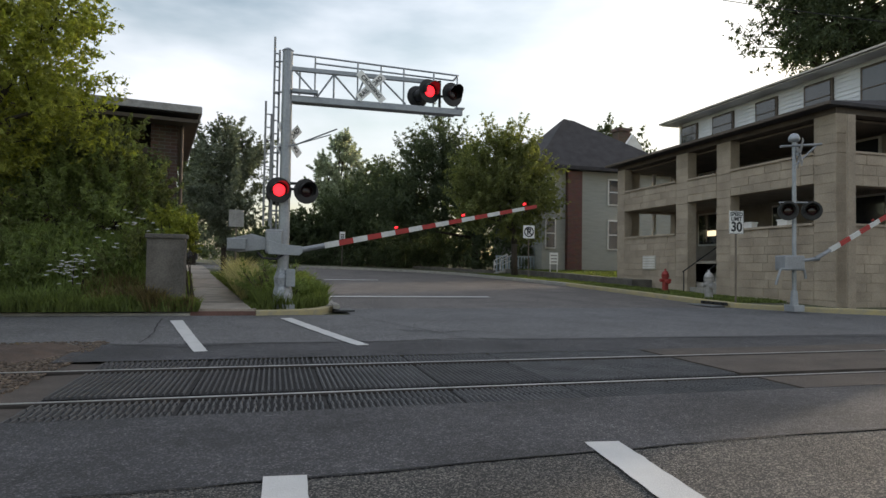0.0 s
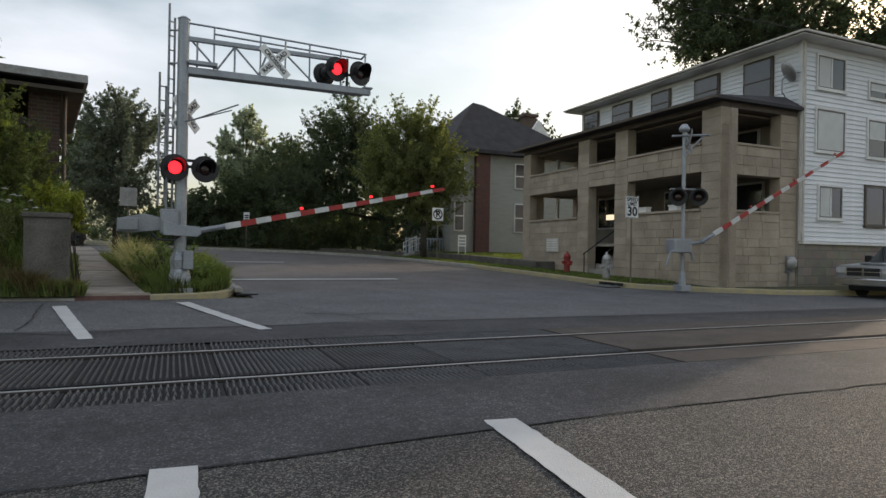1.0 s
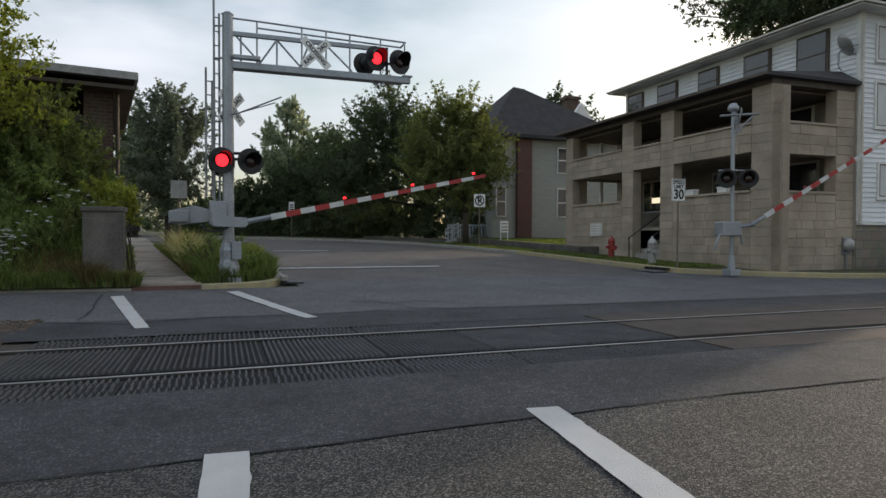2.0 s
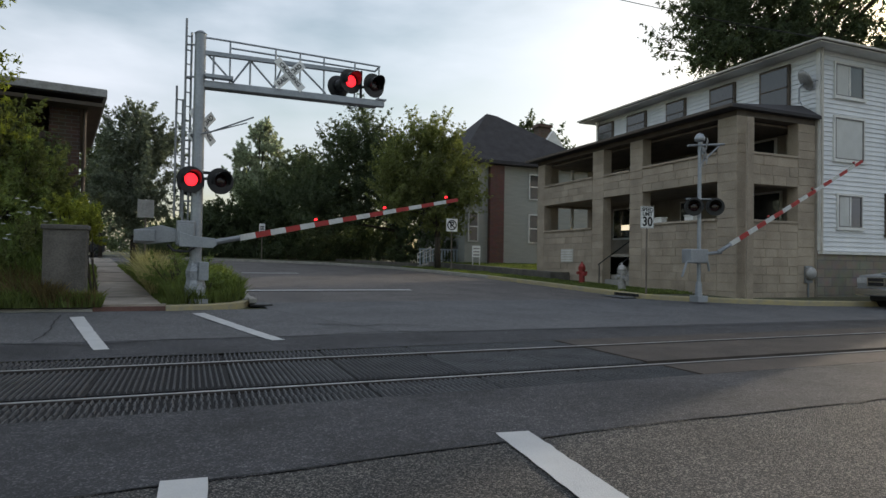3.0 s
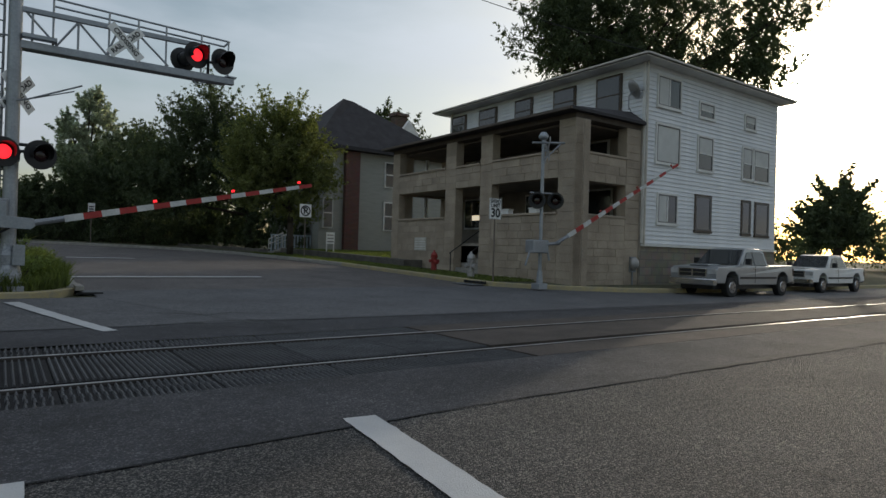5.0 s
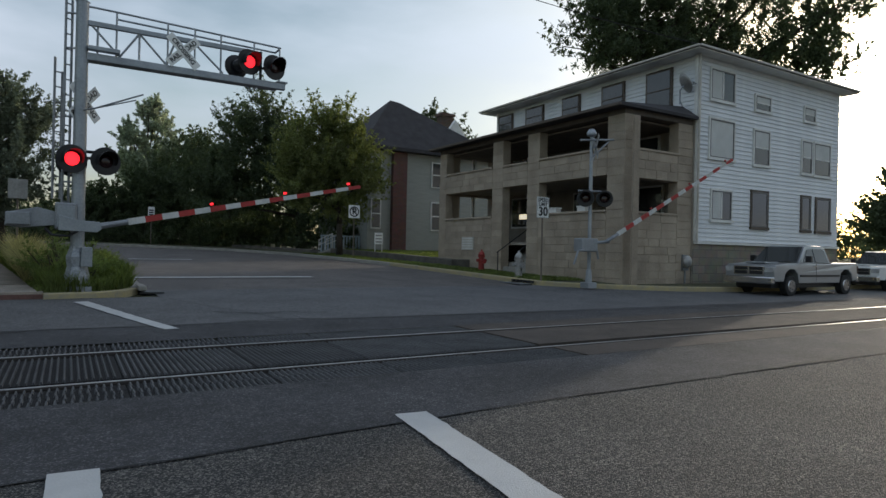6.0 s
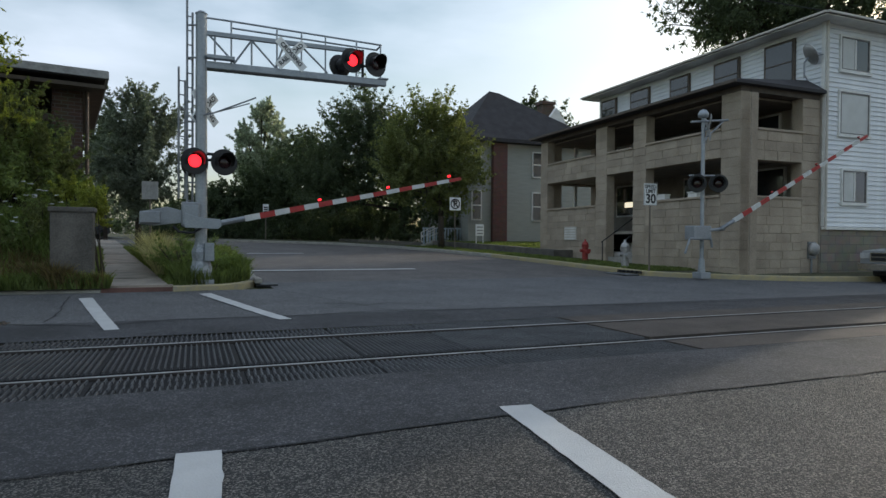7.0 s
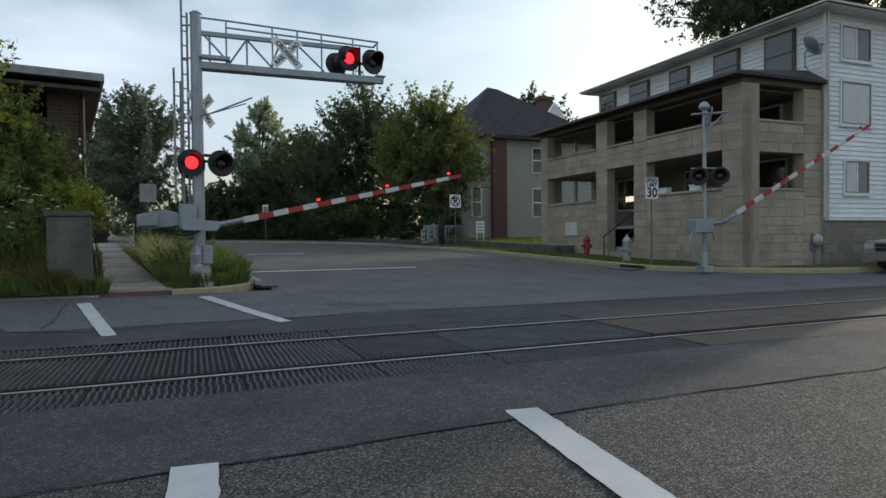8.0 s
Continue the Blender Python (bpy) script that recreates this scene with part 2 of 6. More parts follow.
SIGN_BACK = material("sign_back", (0.42, 0.41, 0.40), 0.5, 0.3, scale=3, fine=20, bump=0.03)
LETTER = material("letter_black", (0.012, 0.012, 0.012), 0.5, scale=5, bump=0)
STONE = brick_material("porch_stone", (0.34, 0.29, 0.23), (0.27, 0.23, 0.185), (0.2, 0.18, 0.155), 0.62, 0.26)
STONE_PLAIN = material("porch_stone_plain", (0.42, 0.35, 0.27), 0.92, other=(0.27, 0.22, 0.17), scale=1.6, fine=25, bump=0.5, random_tone=0.10)
SIDING = material("white_siding", (0.78, 0.79, 0.80), 0.6, other=(0.66, 0.67, 0.69), scale=1.2, fine=30, bump=0.05, random_tone=0.03)
TRIM = material("white_trim", (0.76, 0.75, 0.72), 0.6, other=(0.6, 0.59, 0.56), scale=3, fine=20, bump=0.05)
EAVE = material("weathered_eave", (0.62, 0.58, 0.52), 0.7, other=(0.45, 0.42, 0.37), scale=3, fine=20, bump=0.1)
TRIM_BROWN = material("brown_trim", (0.11, 0.085, 0.065), 0.7, scale=3, fine=20, bump=0.1)
ROOFING = material("shingle_roof", (0.05, 0.046, 0.05), 0.9, other=(0.026, 0.024, 0.026), scale=2, fine=30, bump=0.4)
SASH_GREY = material("weathered_sash", (0.20, 0.19, 0.18), 0.7, other=(0.13, 0.12, 0.115), scale=4, fine=25, bump=0.1)
SOFFIT = material("soffit_boards", (0.22, 0.18, 0.145), 0.8, scale=3, fine=20, bump=0.1)
GLASS = glass_material("window_glass", (0.035, 0.04, 0.045))
BLIND = material("window_blind", (0.62, 0.62, 0.60), 0.8, other=(0.5, 0.5, 0.48), scale=2, fine=30, bump=0.05)
INSIDE = material("porch_inside", (0.36, 0.32, 0.27), 0.9, scale=2, fine=20, bump=0.1)
GREEN_HOUSE = material("green_siding", (0.31, 0.315, 0.285), 0.8, other=(0.25, 0.255, 0.23), scale=1.5, fine=20, bump=0.1, stretch=(1, 1, 6))
BRICK_CHIM = brick_material("red_brick", (0.19, 0.07, 0.05), (0.13, 0.05, 0.04), (0.14, 0.11, 0.1), 0.22, 0.075)
BRICK_BROWN = brick_material("brown_brick", (0.16, 0.095, 0.07), (0.10, 0.065, 0.05), (0.17, 0.15, 0.13), 0.30, 0.10)
LATTICE = material("pale_blue_paint", (0.42, 0.50, 0.56), 0.7, other=(0.32, 0.38, 0.43), scale=4, fine=20, bump=0.05)
BARK = material("bark", (0.075, 0.06, 0.045), 0.95, other=(0.035, 0.028, 0.02), scale=6, fine=25, bump=0.9, stretch=(1, 1, 0.2))
LEAF_DARK = leaf_material("leaf_dark_green", (0.12, 0.15, 0.092), 0.38, (1.35, 1.45, 0.8))
LEAF_MID = leaf_material("leaf_green", (0.25, 0.31, 0.13), 0.42)
LEAF_STREET = leaf_material("leaf_olive_green", (0.215, 0.24, 0.11), 0.45, (1.5, 1.55, 0.7))
LEAF_LIGHT = leaf_material("leaf_yellow_green", (0.33, 0.36, 0.11), 0.5, (1.8, 1.8, 0.6))
LEAF_PALE = leaf_material("leaf_grey_green", (0.22, 0.25, 0.19), 0.36, (1.3, 1.35, 0.95))
LEAF_SILVER = leaf_material("leaf_silver_green", (0.52, 0.57, 0.46), 0.6, (1.1, 1.15, 0.9))
PETAL = material("white_petals", (0.7, 0.7, 0.66), 0.8, scale=8, fine=30, bump=0)
CAR_SILVER = material("silver_car_paint", (0.36, 0.37, 0.385), 0.3, 0.5, other=(0.31, 0.32, 0.33), scale=2, fine=40, bump=0.01)
CAR_WHITE = material("white_car_paint", (0.72, 0.72, 0.71), 0.35, other=(0.64, 0.64, 0.63), scale=2, fine=40, bump=0.01)
CAR_GREY = material("grey_car_paint", (0.09, 0.095, 0.10), 0.35, 0.3, scale=2, fine=40, bump=0.01)
TYRE = material("tyre_rubber", (0.018, 0.018, 0.018), 0.85, scale=6, fine=40, bump=0.2)
CHROME = material("chrome", (0.7, 0.7, 0.7), 0.15, 1.0, other=(0.6, 0.6, 0.6), scale=3, fine=20, bump=0.02)
LAMP_GLASS = material("headlamp_glass", (0.5, 0.5, 0.5), 0.1, scale=4, fine=30, bump=0.02, spec=0.8)
HYDRANT_RED = material("hydrant_red", (0.33, 0.035, 0.03), 0.6, other=(0.22, 0.03, 0.025), scale=6, fine=30)
WIRE = material("black_cable", (0.02, 0.02, 0.02), 0.7, scale=5, bump=0)


# ---- mesh helpers ----
def ground_z(y):
    """The street climbs gently beyond the track."""
    d = min(max(y - 9.5, 0.0), 60.0)
    return 0.03 * d * d / (d + 1.5) * (1 - d / 400)


class Mesh:
    """Collects vertices and faces of one part."""

    def __init__(self):
        self.v, self.f = [], []

    def add(self, verts, faces, m=None):
        o = len(self.v)
        self.v += [tuple(m @ Vector(p)) if m is not None else tuple(p) for p in verts]
        self.f += [tuple(o + i for i in f) for f in faces]
        return self

    def box(self, x0, x1, y0, y1, z0, z1, m=None):
        p = [(x, y, z) for z in (z0, z1) for y in (y0, y1) for x in (x0, x1)]
        return self.add(p, [(0, 2, 3, 1), (4, 5, 7, 6), (0, 1, 5, 4), (2, 6, 7, 3), (0, 4, 6, 2), (1, 3, 7, 5)], m)

    def tube(self, a, b, r0, r1=None, n=10, caps=True):
        a, b = Vector(a), Vector(b)
        r1 = r0 if r1 is None else r1
        q = (b - a).to_track_quat("Z", "Y")
        p = []
        for c, r in ((a, r0), (b, r1)):
            p += [c + q @ Vector((r * math.cos(2 * math.pi * i / n), r * math.sin(2 * math.pi * i / n), 0)) for i in range(n)]
        f = [(i, (i + 1) % n, n + (i + 1) % n, n + i) for i in range(n)]
        if caps:
            f += [tuple(range(n - 1, -1, -1)), tuple(range(n, 2 * n))]
        return self.add(p, f)

    def path(self, points, r, n=8):
        for a, b in zip(points, points[1:]):
            self.tube(a, b, r, n=n)
        return self

    def lathe(self, profile, n=16, m=None):
        """profile: (radius, z) from below upwards, turned round z."""
        p = [(r * math.cos(2 * math.pi * i / n), r * math.sin(2 * math.pi * i / n), z) for r, z in profile for i in range(n)]
        f = [(k * n + i, k * n + (i + 1) % n, (k + 1) * n + (i + 1) % n, (k + 1) * n + i) for k in range(len(profile) - 1) for i in range(n)]
        f += [tuple(range(n - 1, -1, -1)), tuple(range((len(profile) - 1) * n, len(profile) * n))]
        return self.add(p, f, m)

    def slab(self, outline, z0, z1, m=None):
        """A plate of any outline (counter-clockwise), from z0 to z1."""
        n = len(outline)
        p = [(x, y, z0) for x, y in outline] + [(x, y, z1) for x, y in outline]
        f = [tuple(range(n - 1, -1, -1)), tuple(range(n, 2 * n))] + [(i, (i + 1) % n, n + (i + 1) % n, n + i) for i in range(n)]
        return self.add(p, f, m)

    def data(self, name, mat, smooth=False):
        d = bpy.data.meshes.new(name)
        d.from_pydata(self.v, [], self.f)
        d.materials.append(mat)
        if smooth:
            d.polygons.foreach_set("use_smooth", [True] * len(d.polygons))
        d.update()
        return d


def part(name, mesh, mat, parent=None, label="", bevel=0.0, smooth=False):
    ob = new(name, mesh.data(name, mat, smooth))
    if parent is not None:
        ob.parent = parent
    if label:
        ob["label"] = label
    if bevel:
        mod = ob.modifiers.new("bevel", "BEVEL")
        mod.width, mod.segments, mod.limit_method = bevel, 2, "ANGLE"
    return ob


def thing(name, at, label, category, group="", kind="", turn=0.0):
    ob = new(name)
    ob.empty_display_size = 0.2
    ob.matrix_world = pose(*at, 0, 0, turn)
    return tagged(ob, label, category, group, kind)


def structure(name, mesh, mat, label, category="", smooth=False, bevel=0.0):
    return tagged(part(name, mesh, mat, None, "", bevel, smooth), label, category or name.split("_")[0], kind="structure")


def strip(left, right, lift, cross=6):
    """A road sheet between two lines of equally many points, lying on the ground's slope."""
    m = Mesh()
    for (a, b), (c, d) in zip(zip(left, left[1:]), zip(right, right[1:])):
        steps = max(1, int(max(math.dist(a, b), math.dist(c, d)) / 1.5))
        for s in range(steps):
            u, w = s / steps, (s + 1) / steps
            def lerp(p, q, k):
                return (p[0] + (q[0] - p[0]) * k, p[1] + (q[1] - p[1]) * k)
            l0, l1, r0, r1 = lerp(a, b, u), lerp(a, b, w), lerp(c, d, u), lerp(c, d, w)
            for i in range(cross):
                quad = [lerp(l0, r0, i / cross), lerp(l0, r0, (i + 1) / cross), lerp(l1, r1, (i + 1) / cross), lerp(l1, r1, i / cross)]
                m.add([(x, y, ground_z(y) + lift) for x, y in quad], [(0, 1, 2, 3)])
    return m


# ---- ground, roads, track ----
def seam_y(x):
    """The joint between the coarse road and the smoother strip beside the track."""
    return 4.37 + 0.05 * min(max(x, -3.0), 4.5)


m = Mesh()
gx = [-400, -120, -60, -30, -15, -8, -4, -0.6, 3, 8, 13, 20, 30, 50, 100, 200, 400]
gy = [-300, -100, -40, -15, 0, 5, 9.5] + [9.5 + 2.0 * k for k in range(1, 31)] + [90, 140, 250, 600, 1500]
gv = [(x, y, ground_z(y) - 0.05 - (0.12 if (x < -0.5 and 0 < y < 9) else 0)) for y in gy for x in gx]
gf = [(j * len(gx) + i, j * len(gx) + i + 1, (j + 1) * len(gx) + i + 1, (j + 1) * len(gx) + i) for j in range(len(gy) - 1) for i in range(len(gx) - 1)]
m.add(gv, gf)
structure("ground", m, EARTH, "grassy earth reaching to the horizon", "ground", smooth=True)

structure("road_near", strip([(-40, -14), (-40, 4.9)], [(60, -14), (60, 5.2)], 0.0, 40), ASPHALT_CHIP, "coarse chip-sealed asphalt road surface", "road")
m = Mesh()
xs = [-40 + 0.5 * k for k in range(201)]
edge = [seam_y(x) + 0.05 * noise.noise((x * 0.8, 0, 0)) for x in xs]
for k in range(200):
    m.add([(xs[k], edge[k], 0.006), (xs[k + 1], edge[k + 1], 0.006), (xs[k + 1], 5.96, 0.006), (xs[k], 5.96, 0.006)], [(0, 1, 2, 3)])
m.v = [v if v[0] > -1.0 or v[1] < 5.0 else (v[0], min(v[1], 5.2), v[2]) for v in m.v]
structure("road_patch", m, ASPHALT_DARK, "darker smooth asphalt beside the track", "road")
structure("road_apron", strip([(-0.95, 8.74), (-0.95, 10.2)], [(60, 8.74), (60, 9.2)], 0.002, 40), ASPHALT_DARK, "dark asphalt apron beyond the track", "road")
structure("road_cross", strip([(-60, 9.6), (-60, 13.9)], [(2.9, 9.72), (2.9, 13.9)], -0.004, 30), ASPHALT_OLD, "worn pale asphalt of the crossing street", "road")
m = strip([(2.9, 9.72), (2.9, 15.2)], [(13.05, 9.3), (13.05, 15.2)], -0.004, 8)
m2 = strip([(13.05, 9.3), (13.05, 13.2), (13.05, 15.2)], [(70, 9.0), (70, 12.2), (70, 12.3)], -0.004, 24)
m.add(m2.v, m2.f)
structure("road_junction", m, ASPHALT_OLD, "worn pale asphalt where the streets meet", "road")
LEFT_EDGE = [(2.72, 14.9), (2.75, 18), (2.7, 22), (2.2, 28), (0.5, 33), (-3, 38), (-12, 44), (-28, 50), (-60, 58)]
RIGHT_EDGE = [(13.05, 15.2), (13.1, 20), (13.0, 24.5), (12.4, 29), (11.3, 34), (9, 38.5), (5, 42.2), (-8, 50), (-40, 64)]
structure("road_street", strip(LEFT_EDGE, RIGHT_EDGE, -0.008, 8), ASPHALT_STREET, "asphalt street climbing away and bending", "road")
# open track bed beside the crossing panels
m = Mesh()
for k in range(60):
    for j in range(8):
        x0, x1, y0, y1 = -0.40 - k * 0.5, -0.40 - (k + 1) * 0.5, 5.2 + j * 0.55, 5.2 + (j + 1) * 0.55
        h = [-0.02 + 0.035 * noise.noise((x * 1.7, y * 1.7, 0)) for x, y in ((x0, y0), (x0, y1), (x1, y1), (x1, y0))]
        m.add([(x0, y0, h[0]), (x0, y1, h[1]), (x1, y1, h[2]), (x1, y0, h[3])], [(0, 3, 2, 1)])
structure("track_bed", m, TRACK_FILL, "dark dirty ballast of the open track bed", "track bed")
# broken earth between the open track and the crossing street
m = Mesh()
nx, ny = 60, 22
hv = []
for j in range(ny + 1):
    for i in range(nx + 1):
        x, y = -0.72 - i * 0.1, 8.75 + j * 0.085
        swell = math.sin(math.pi * j / ny) * min(1.0, i / 6)
        hv.append((x + 0.1 * noise.noise((y * 2.1, 0, 5)), y + 0.05 * noise.noise((x * 1.3, 3, 0)), -0.03 + swell * (0.09 + 0.07 * noise.noise((x * 1.9, y * 1.9, 2)) + 0.05 * noise.noise((x * 7, y * 7, 1)))))
m.add(hv, [(j * (nx + 1) + i, (j + 1) * (nx + 1) + i, (j + 1) * (nx + 1) + i + 1, j * (nx + 1) + i + 1) for j in range(ny) for i in range(nx)])
structure("earth_heap", m, DIRT, "broken red-brown earth beside the open track", "ground", smooth=True)
for k, (x0, y0, y1) in enumerate(((6.26, 5.97, 6.54), (6.26, 6.80, 7.99), (6.26, 8.15, 8.73))):
    structure("track_fill_%d" % (k + 1), Mesh().box(x0, 70, y0, y1, -0.1, 0.006), TRACK_FILL, "brown asphalt fill beside the rails", "road")

track = thing("railway_track", (0, 6.6, 0), "pair of shiny worn steel rails set in the road", "railway track", kind="structure")
for y in (6.6, 8.105):
    r = Mesh()
    prof = [(-0.036, -0.012), (-0.032, 0.0), (0.032, 0.0), (0.036, -0.012), (0.034, -0.04), (0.009, -0.055), (0.009, -0.13), (0.07, -0.15), (0.07, -0.16),
            (-0.07, -0.16), (-0.07, -0.15), (-0.009, -0.13), (-0.009, -0.055), (-0.034, -0.04)]
    n = len(prof)
    r.add([(x, y - 6.6 + a, b + 0.006) for x in (-60, 90) for a, b in prof], [(i, (i + 1) % n, n + (i + 1) % n, n + i) for i in range(n)])
    rail_ob = part("rail", r, RAIL_RUST, track)
    side = 1 if y < 7 else -1
    a, b = sorted((y - 6.6 + side * 0.04, y - 6.6 + side * 0.21))
    # near-black floor strip paints the shade into the gap beside the rail
    part("flangeway_shade", Mesh().box(-0.41, 70, a, b, -0.12, -0.10), CRACK_AND_GAP_SHADE, track, "near-black strip standing in for shade in the flange gap")
    part("running_surface", Mesh().box(-60, 90, y - 6.6 - 0.016, y - 6.6 + 0.016, 0.0, 0.010), RAIL_TOP, rail_ob, "polished running surface")

# ---- grooved crossing panels ----
crossing = thing("crossing_surface", (0, 6.6, 0), "dark grooved rubber level crossing panels round the rails", "level crossing", kind="structure")


def panel_mesh(width, depth, pitch, name, segments):
    ribs = Mesh()
    ribs.box(0.004, width - 0.004, 0.0, depth, -0.10, -0.016)
    for k in range(int(width / pitch)):
        x = 0.012 + k * pitch
        seg = depth / segments
        for s in range(segments):
            sh = pitch * 0.16 if s % 2 and segments > 2 else 0.0
            p = [(x + sh, s * seg + 0.006), (x + sh + pitch * 0.43, s * seg + 0.006), (x + sh + pitch * 0.43, (s + 1) * seg - 0.006), (x + sh, (s + 1) * seg - 0.006)]
            o = [(a, b, -0.016) for a, b in p] + [(a + (0.006 if i in (0, 3) else -0.006), b, 0.004) for i, (a, b) in enumerate(p)]
            ribs.add(o, [(4, 5, 6, 7), (0, 1, 5, 4), (1, 2, 6, 5), (2, 3, 7, 6), (3, 0, 4, 7)])
    d = ribs.data(name, PANEL)
    # the slab's faces take a near-black colour, so the grooves contrast with the ribs
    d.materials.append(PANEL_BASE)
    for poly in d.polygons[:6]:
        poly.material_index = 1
    return d


for y0, depth, segs, count, tag in ((5.97, 0.575, 4, 6, "near"), (6.80, 1.195, 2, 6, "gauge"), (8.15, 0.58, 4, 6, "far")):
    for k in range(count):
        key = "panel_" + tag
        d = bpy.data.meshes.get(key) or panel_mesh(1.11, depth, 0.0515, key, segs)
        ob = new("panel", d)
        ob.parent = crossing
        ob.location = (-0.41 + k * 1.11, y0 - 6.6, 0)

# ---- paint on the road ----


def paint_line(name, pts, label, jag=0.0):
    """A worn painted stripe over the ground between four corners."""
    a, b, c, d = [Vector((x, y)) for x, y in pts]
    m, n = Mesh(), 70
    rows = []
    for i in range(n + 1):
        u = i / n
        p, q = a.lerp(d, u), b.lerp(c, u)
        j1, j2 = [jag * (0.5 * noise.noise((u * 23, k, 1)) + 0.9 * noise.noise((u * 61, k, 7))) for k in (a.x, a.y)]
        way = (q - p).normalized()
        p, q = p + way * j1, q + way * j2
        rows.append((p, q))
    for (p0, q0), (p1, q1) in zip(rows, rows[1:]):
        m.add([(v.x, v.y, ground_z(v.y) + 0.012) for v in (p0, q0, q1, p1)], [(0, 1, 2, 3)])
    return structure(name, m, PAINT, label, "road marking")


paint_line("road_marking_1", [(1.335, 4.49), (1.55, 4.47), (1.31, -2), (1.07, -2)], "worn white crosswalk line on coarse asphalt", 0.010)
paint_line("road_marking_2", [(3.275, 4.72), (3.50, 4.69), (2.83, -1.0), (2.60, -1.0)], "worn white crosswalk line on coarse asphalt", 0.010)
paint_line("road_marking_3", [(0.44, 9.33), (0.60, 9.36), (-0.17, 13.0), (-0.37, 12.95)], "white crosswalk line on worn asphalt", 0.012)
paint_line("road_marking_4", [(2.48, 9.66), (2.66, 9.70), (1.71, 13.25), (1.50, 13.2)], "white crosswalk line on worn asphalt", 0.012)
paint_line("road_marking_5", [(2.76, 18.3), (7.5, 18.3), (7.5, 18.62), (2.76, 18.62)], "white stop line across the street", 0.02)
paint_line("road_marking_6", [(3.4, 27.4), (5.7, 27.4), (5.7, 27.75), (3.4, 27.75)], "faded white line across the street", 0.02)


def crack(name, pts, width, label="dark crack in the asphalt"):
    m = Mesh()
    fine = []
    for (x0, y0), (x1, y1) in zip(pts, pts[1:]):
        n = max(2, int(math.dist((x0, y0), (x1, y1)) / 0.12))
        fine += [(x0 + (x1 - x0) * k / n, y0 + (y1 - y0) * k / n) for k in range(n)]
    fine.append(pts[-1])
    fine = [(x + 0.03 * noise.noise((x * 3, y * 3, 2)), y + 0.03 * noise.noise((x * 3, y * 3, 8))) for x, y in fine]
    for k, ((x0, y0), (x1, y1)) in enumerate(zip(fine, fine[1:])):
        w = Vector((y0 - y1, x1 - x0)).normalized() * width * (0.45 + 0.55 * abs(noise.noise((k * 0.6, x0, 3))) * 1.6)
        m.add([(x0 - w.x, y0 - w.y, ground_z(y0) + 0.009), (x1 - w.x, y1 - w.y, ground_z(y1) + 0.009), (x1 + w.x, y1 + w.y, ground_z(y1) + 0.009),
               (x0 + w.x, y0 + w.y, ground_z(y0) + 0.009)], [(0, 1, 2, 3)])
    return structure(name, m, CRACK_AND_GAP_SHADE, label, "road crack")


crack("road_crack_1", [(x, seam_y(x)) for x in range(-3, 13)], 0.012, "dark seam between two asphalt surfaces")
crack("road_crack_2", [(4.84, 4.66), (5.0, 4.3), (5.04, 3.9), (5.0, 3.3), (5.0, 2.6), (5.1, 1.0)], 0.010)
crack("road_crack_3", [(-0.9, 10.3), (0.3, 9.78), (1.1, 10.1), (2.9, 10.06), (4.3, 10.26), (5.1, 10.05), (7.1, 9.98), (9.3, 9.8), (13, 9.5), (25, 9.3)], 0.034, "dark seam beyond the track")
crack("road_crack_4", [(7.2, 4.6), (8.2, 4.66), (9.07, 4.74), (9.66, 4.7), (11, 4.8), (13, 4.75)], 0.026)
crack("road_crack_5", [(6.62, 3.88), (7.08, 3.75), (7.4, 3.43), (8.2, 3.0), (9.5, 2.4)], 0.014)
crack("road_crack_6", [(2.75, 14.2), (3.4, 12.4), (3.9, 11.2), (4.3, 10.1)], 0.014)
crack("road_crack_7", [(3.4, 11.4), (4.1, 11.0), (4.5, 11.15), (5.1, 10.8)], 0.03)
crack("road_crack_8", [(-0.55, 13.3), (-0.48, 12.3), (-0.36, 11.4), (-0.35, 10.3)], 0.014)
crack("road_crack_10", [(7.0, 4.05), (7.1, 3.7), (7.12, 3.43), (7.5, 2.8)], 0.013)
crack("road_crack_9", [(7.0, 5.9), (10, 5.75), (16, 5.6), (30, 5.6)], 0.012)


# ---- kerbs ----
def kerb(name, pts, mat, label, height=0.13, width=0.16, side=1):
    m = Mesh()
    n = len(pts)
    prof = [(0, -0.12), (0, height - 0.02), (0.02, height), (width, height), (width, -0.12)]
    ring = []
    for k, (x, y) in enumerate(pts):
        a, b = pts[max(k - 1, 0)], pts[min(k + 1, n - 1)]
        t = Vector((b[0] - a[0], b[1] - a[1])).normalized()
        nrm = Vector((-t.y, t.x)) * side
        ring.append([(x + nrm.x * o, y + nrm.y * o, ground_z(y) + h) for o, h in prof])
    q = len(prof)
    m.add([p for r in ring for p in r], [(k * q + i, k * q + i + 1, (k + 1) * q + i + 1, (k + 1) * q + i) for k in range(n - 1) for i in range(q - 1)]
          + [tuple(range(q)), tuple(range((n - 1) * q, n * q))])
    return structure(name, m, mat, label, "kerb")


NOSE = [(-14, 14.0), (-4, 13.95), (-0.7, 13.88), (-0.16, 13.84), (1.06, 13.79), (1.9, 13.95), (2.35, 14.25), (2.6, 14.7)]
kerb("kerb_1", NOSE[:4], KERB, "low worn kerb hidden in grass", 0.05)
kerb("kerb_2", NOSE[4:], KERB_YELLOW, "worn yellow painted kerb at the corner", 0.10)
kerb("kerb_3", [NOSE[-1]] + [(2.72, 15.4)] + LEFT_EDGE[1:], KERB, "concrete kerb along the street", 0.12)
CORNER = [(60, 12.35), (22, 12.25), (18.5, 12.3), (16.5, 12.75), (14.9, 13.6), (13.7, 14.5), (13.2, 15.2)]
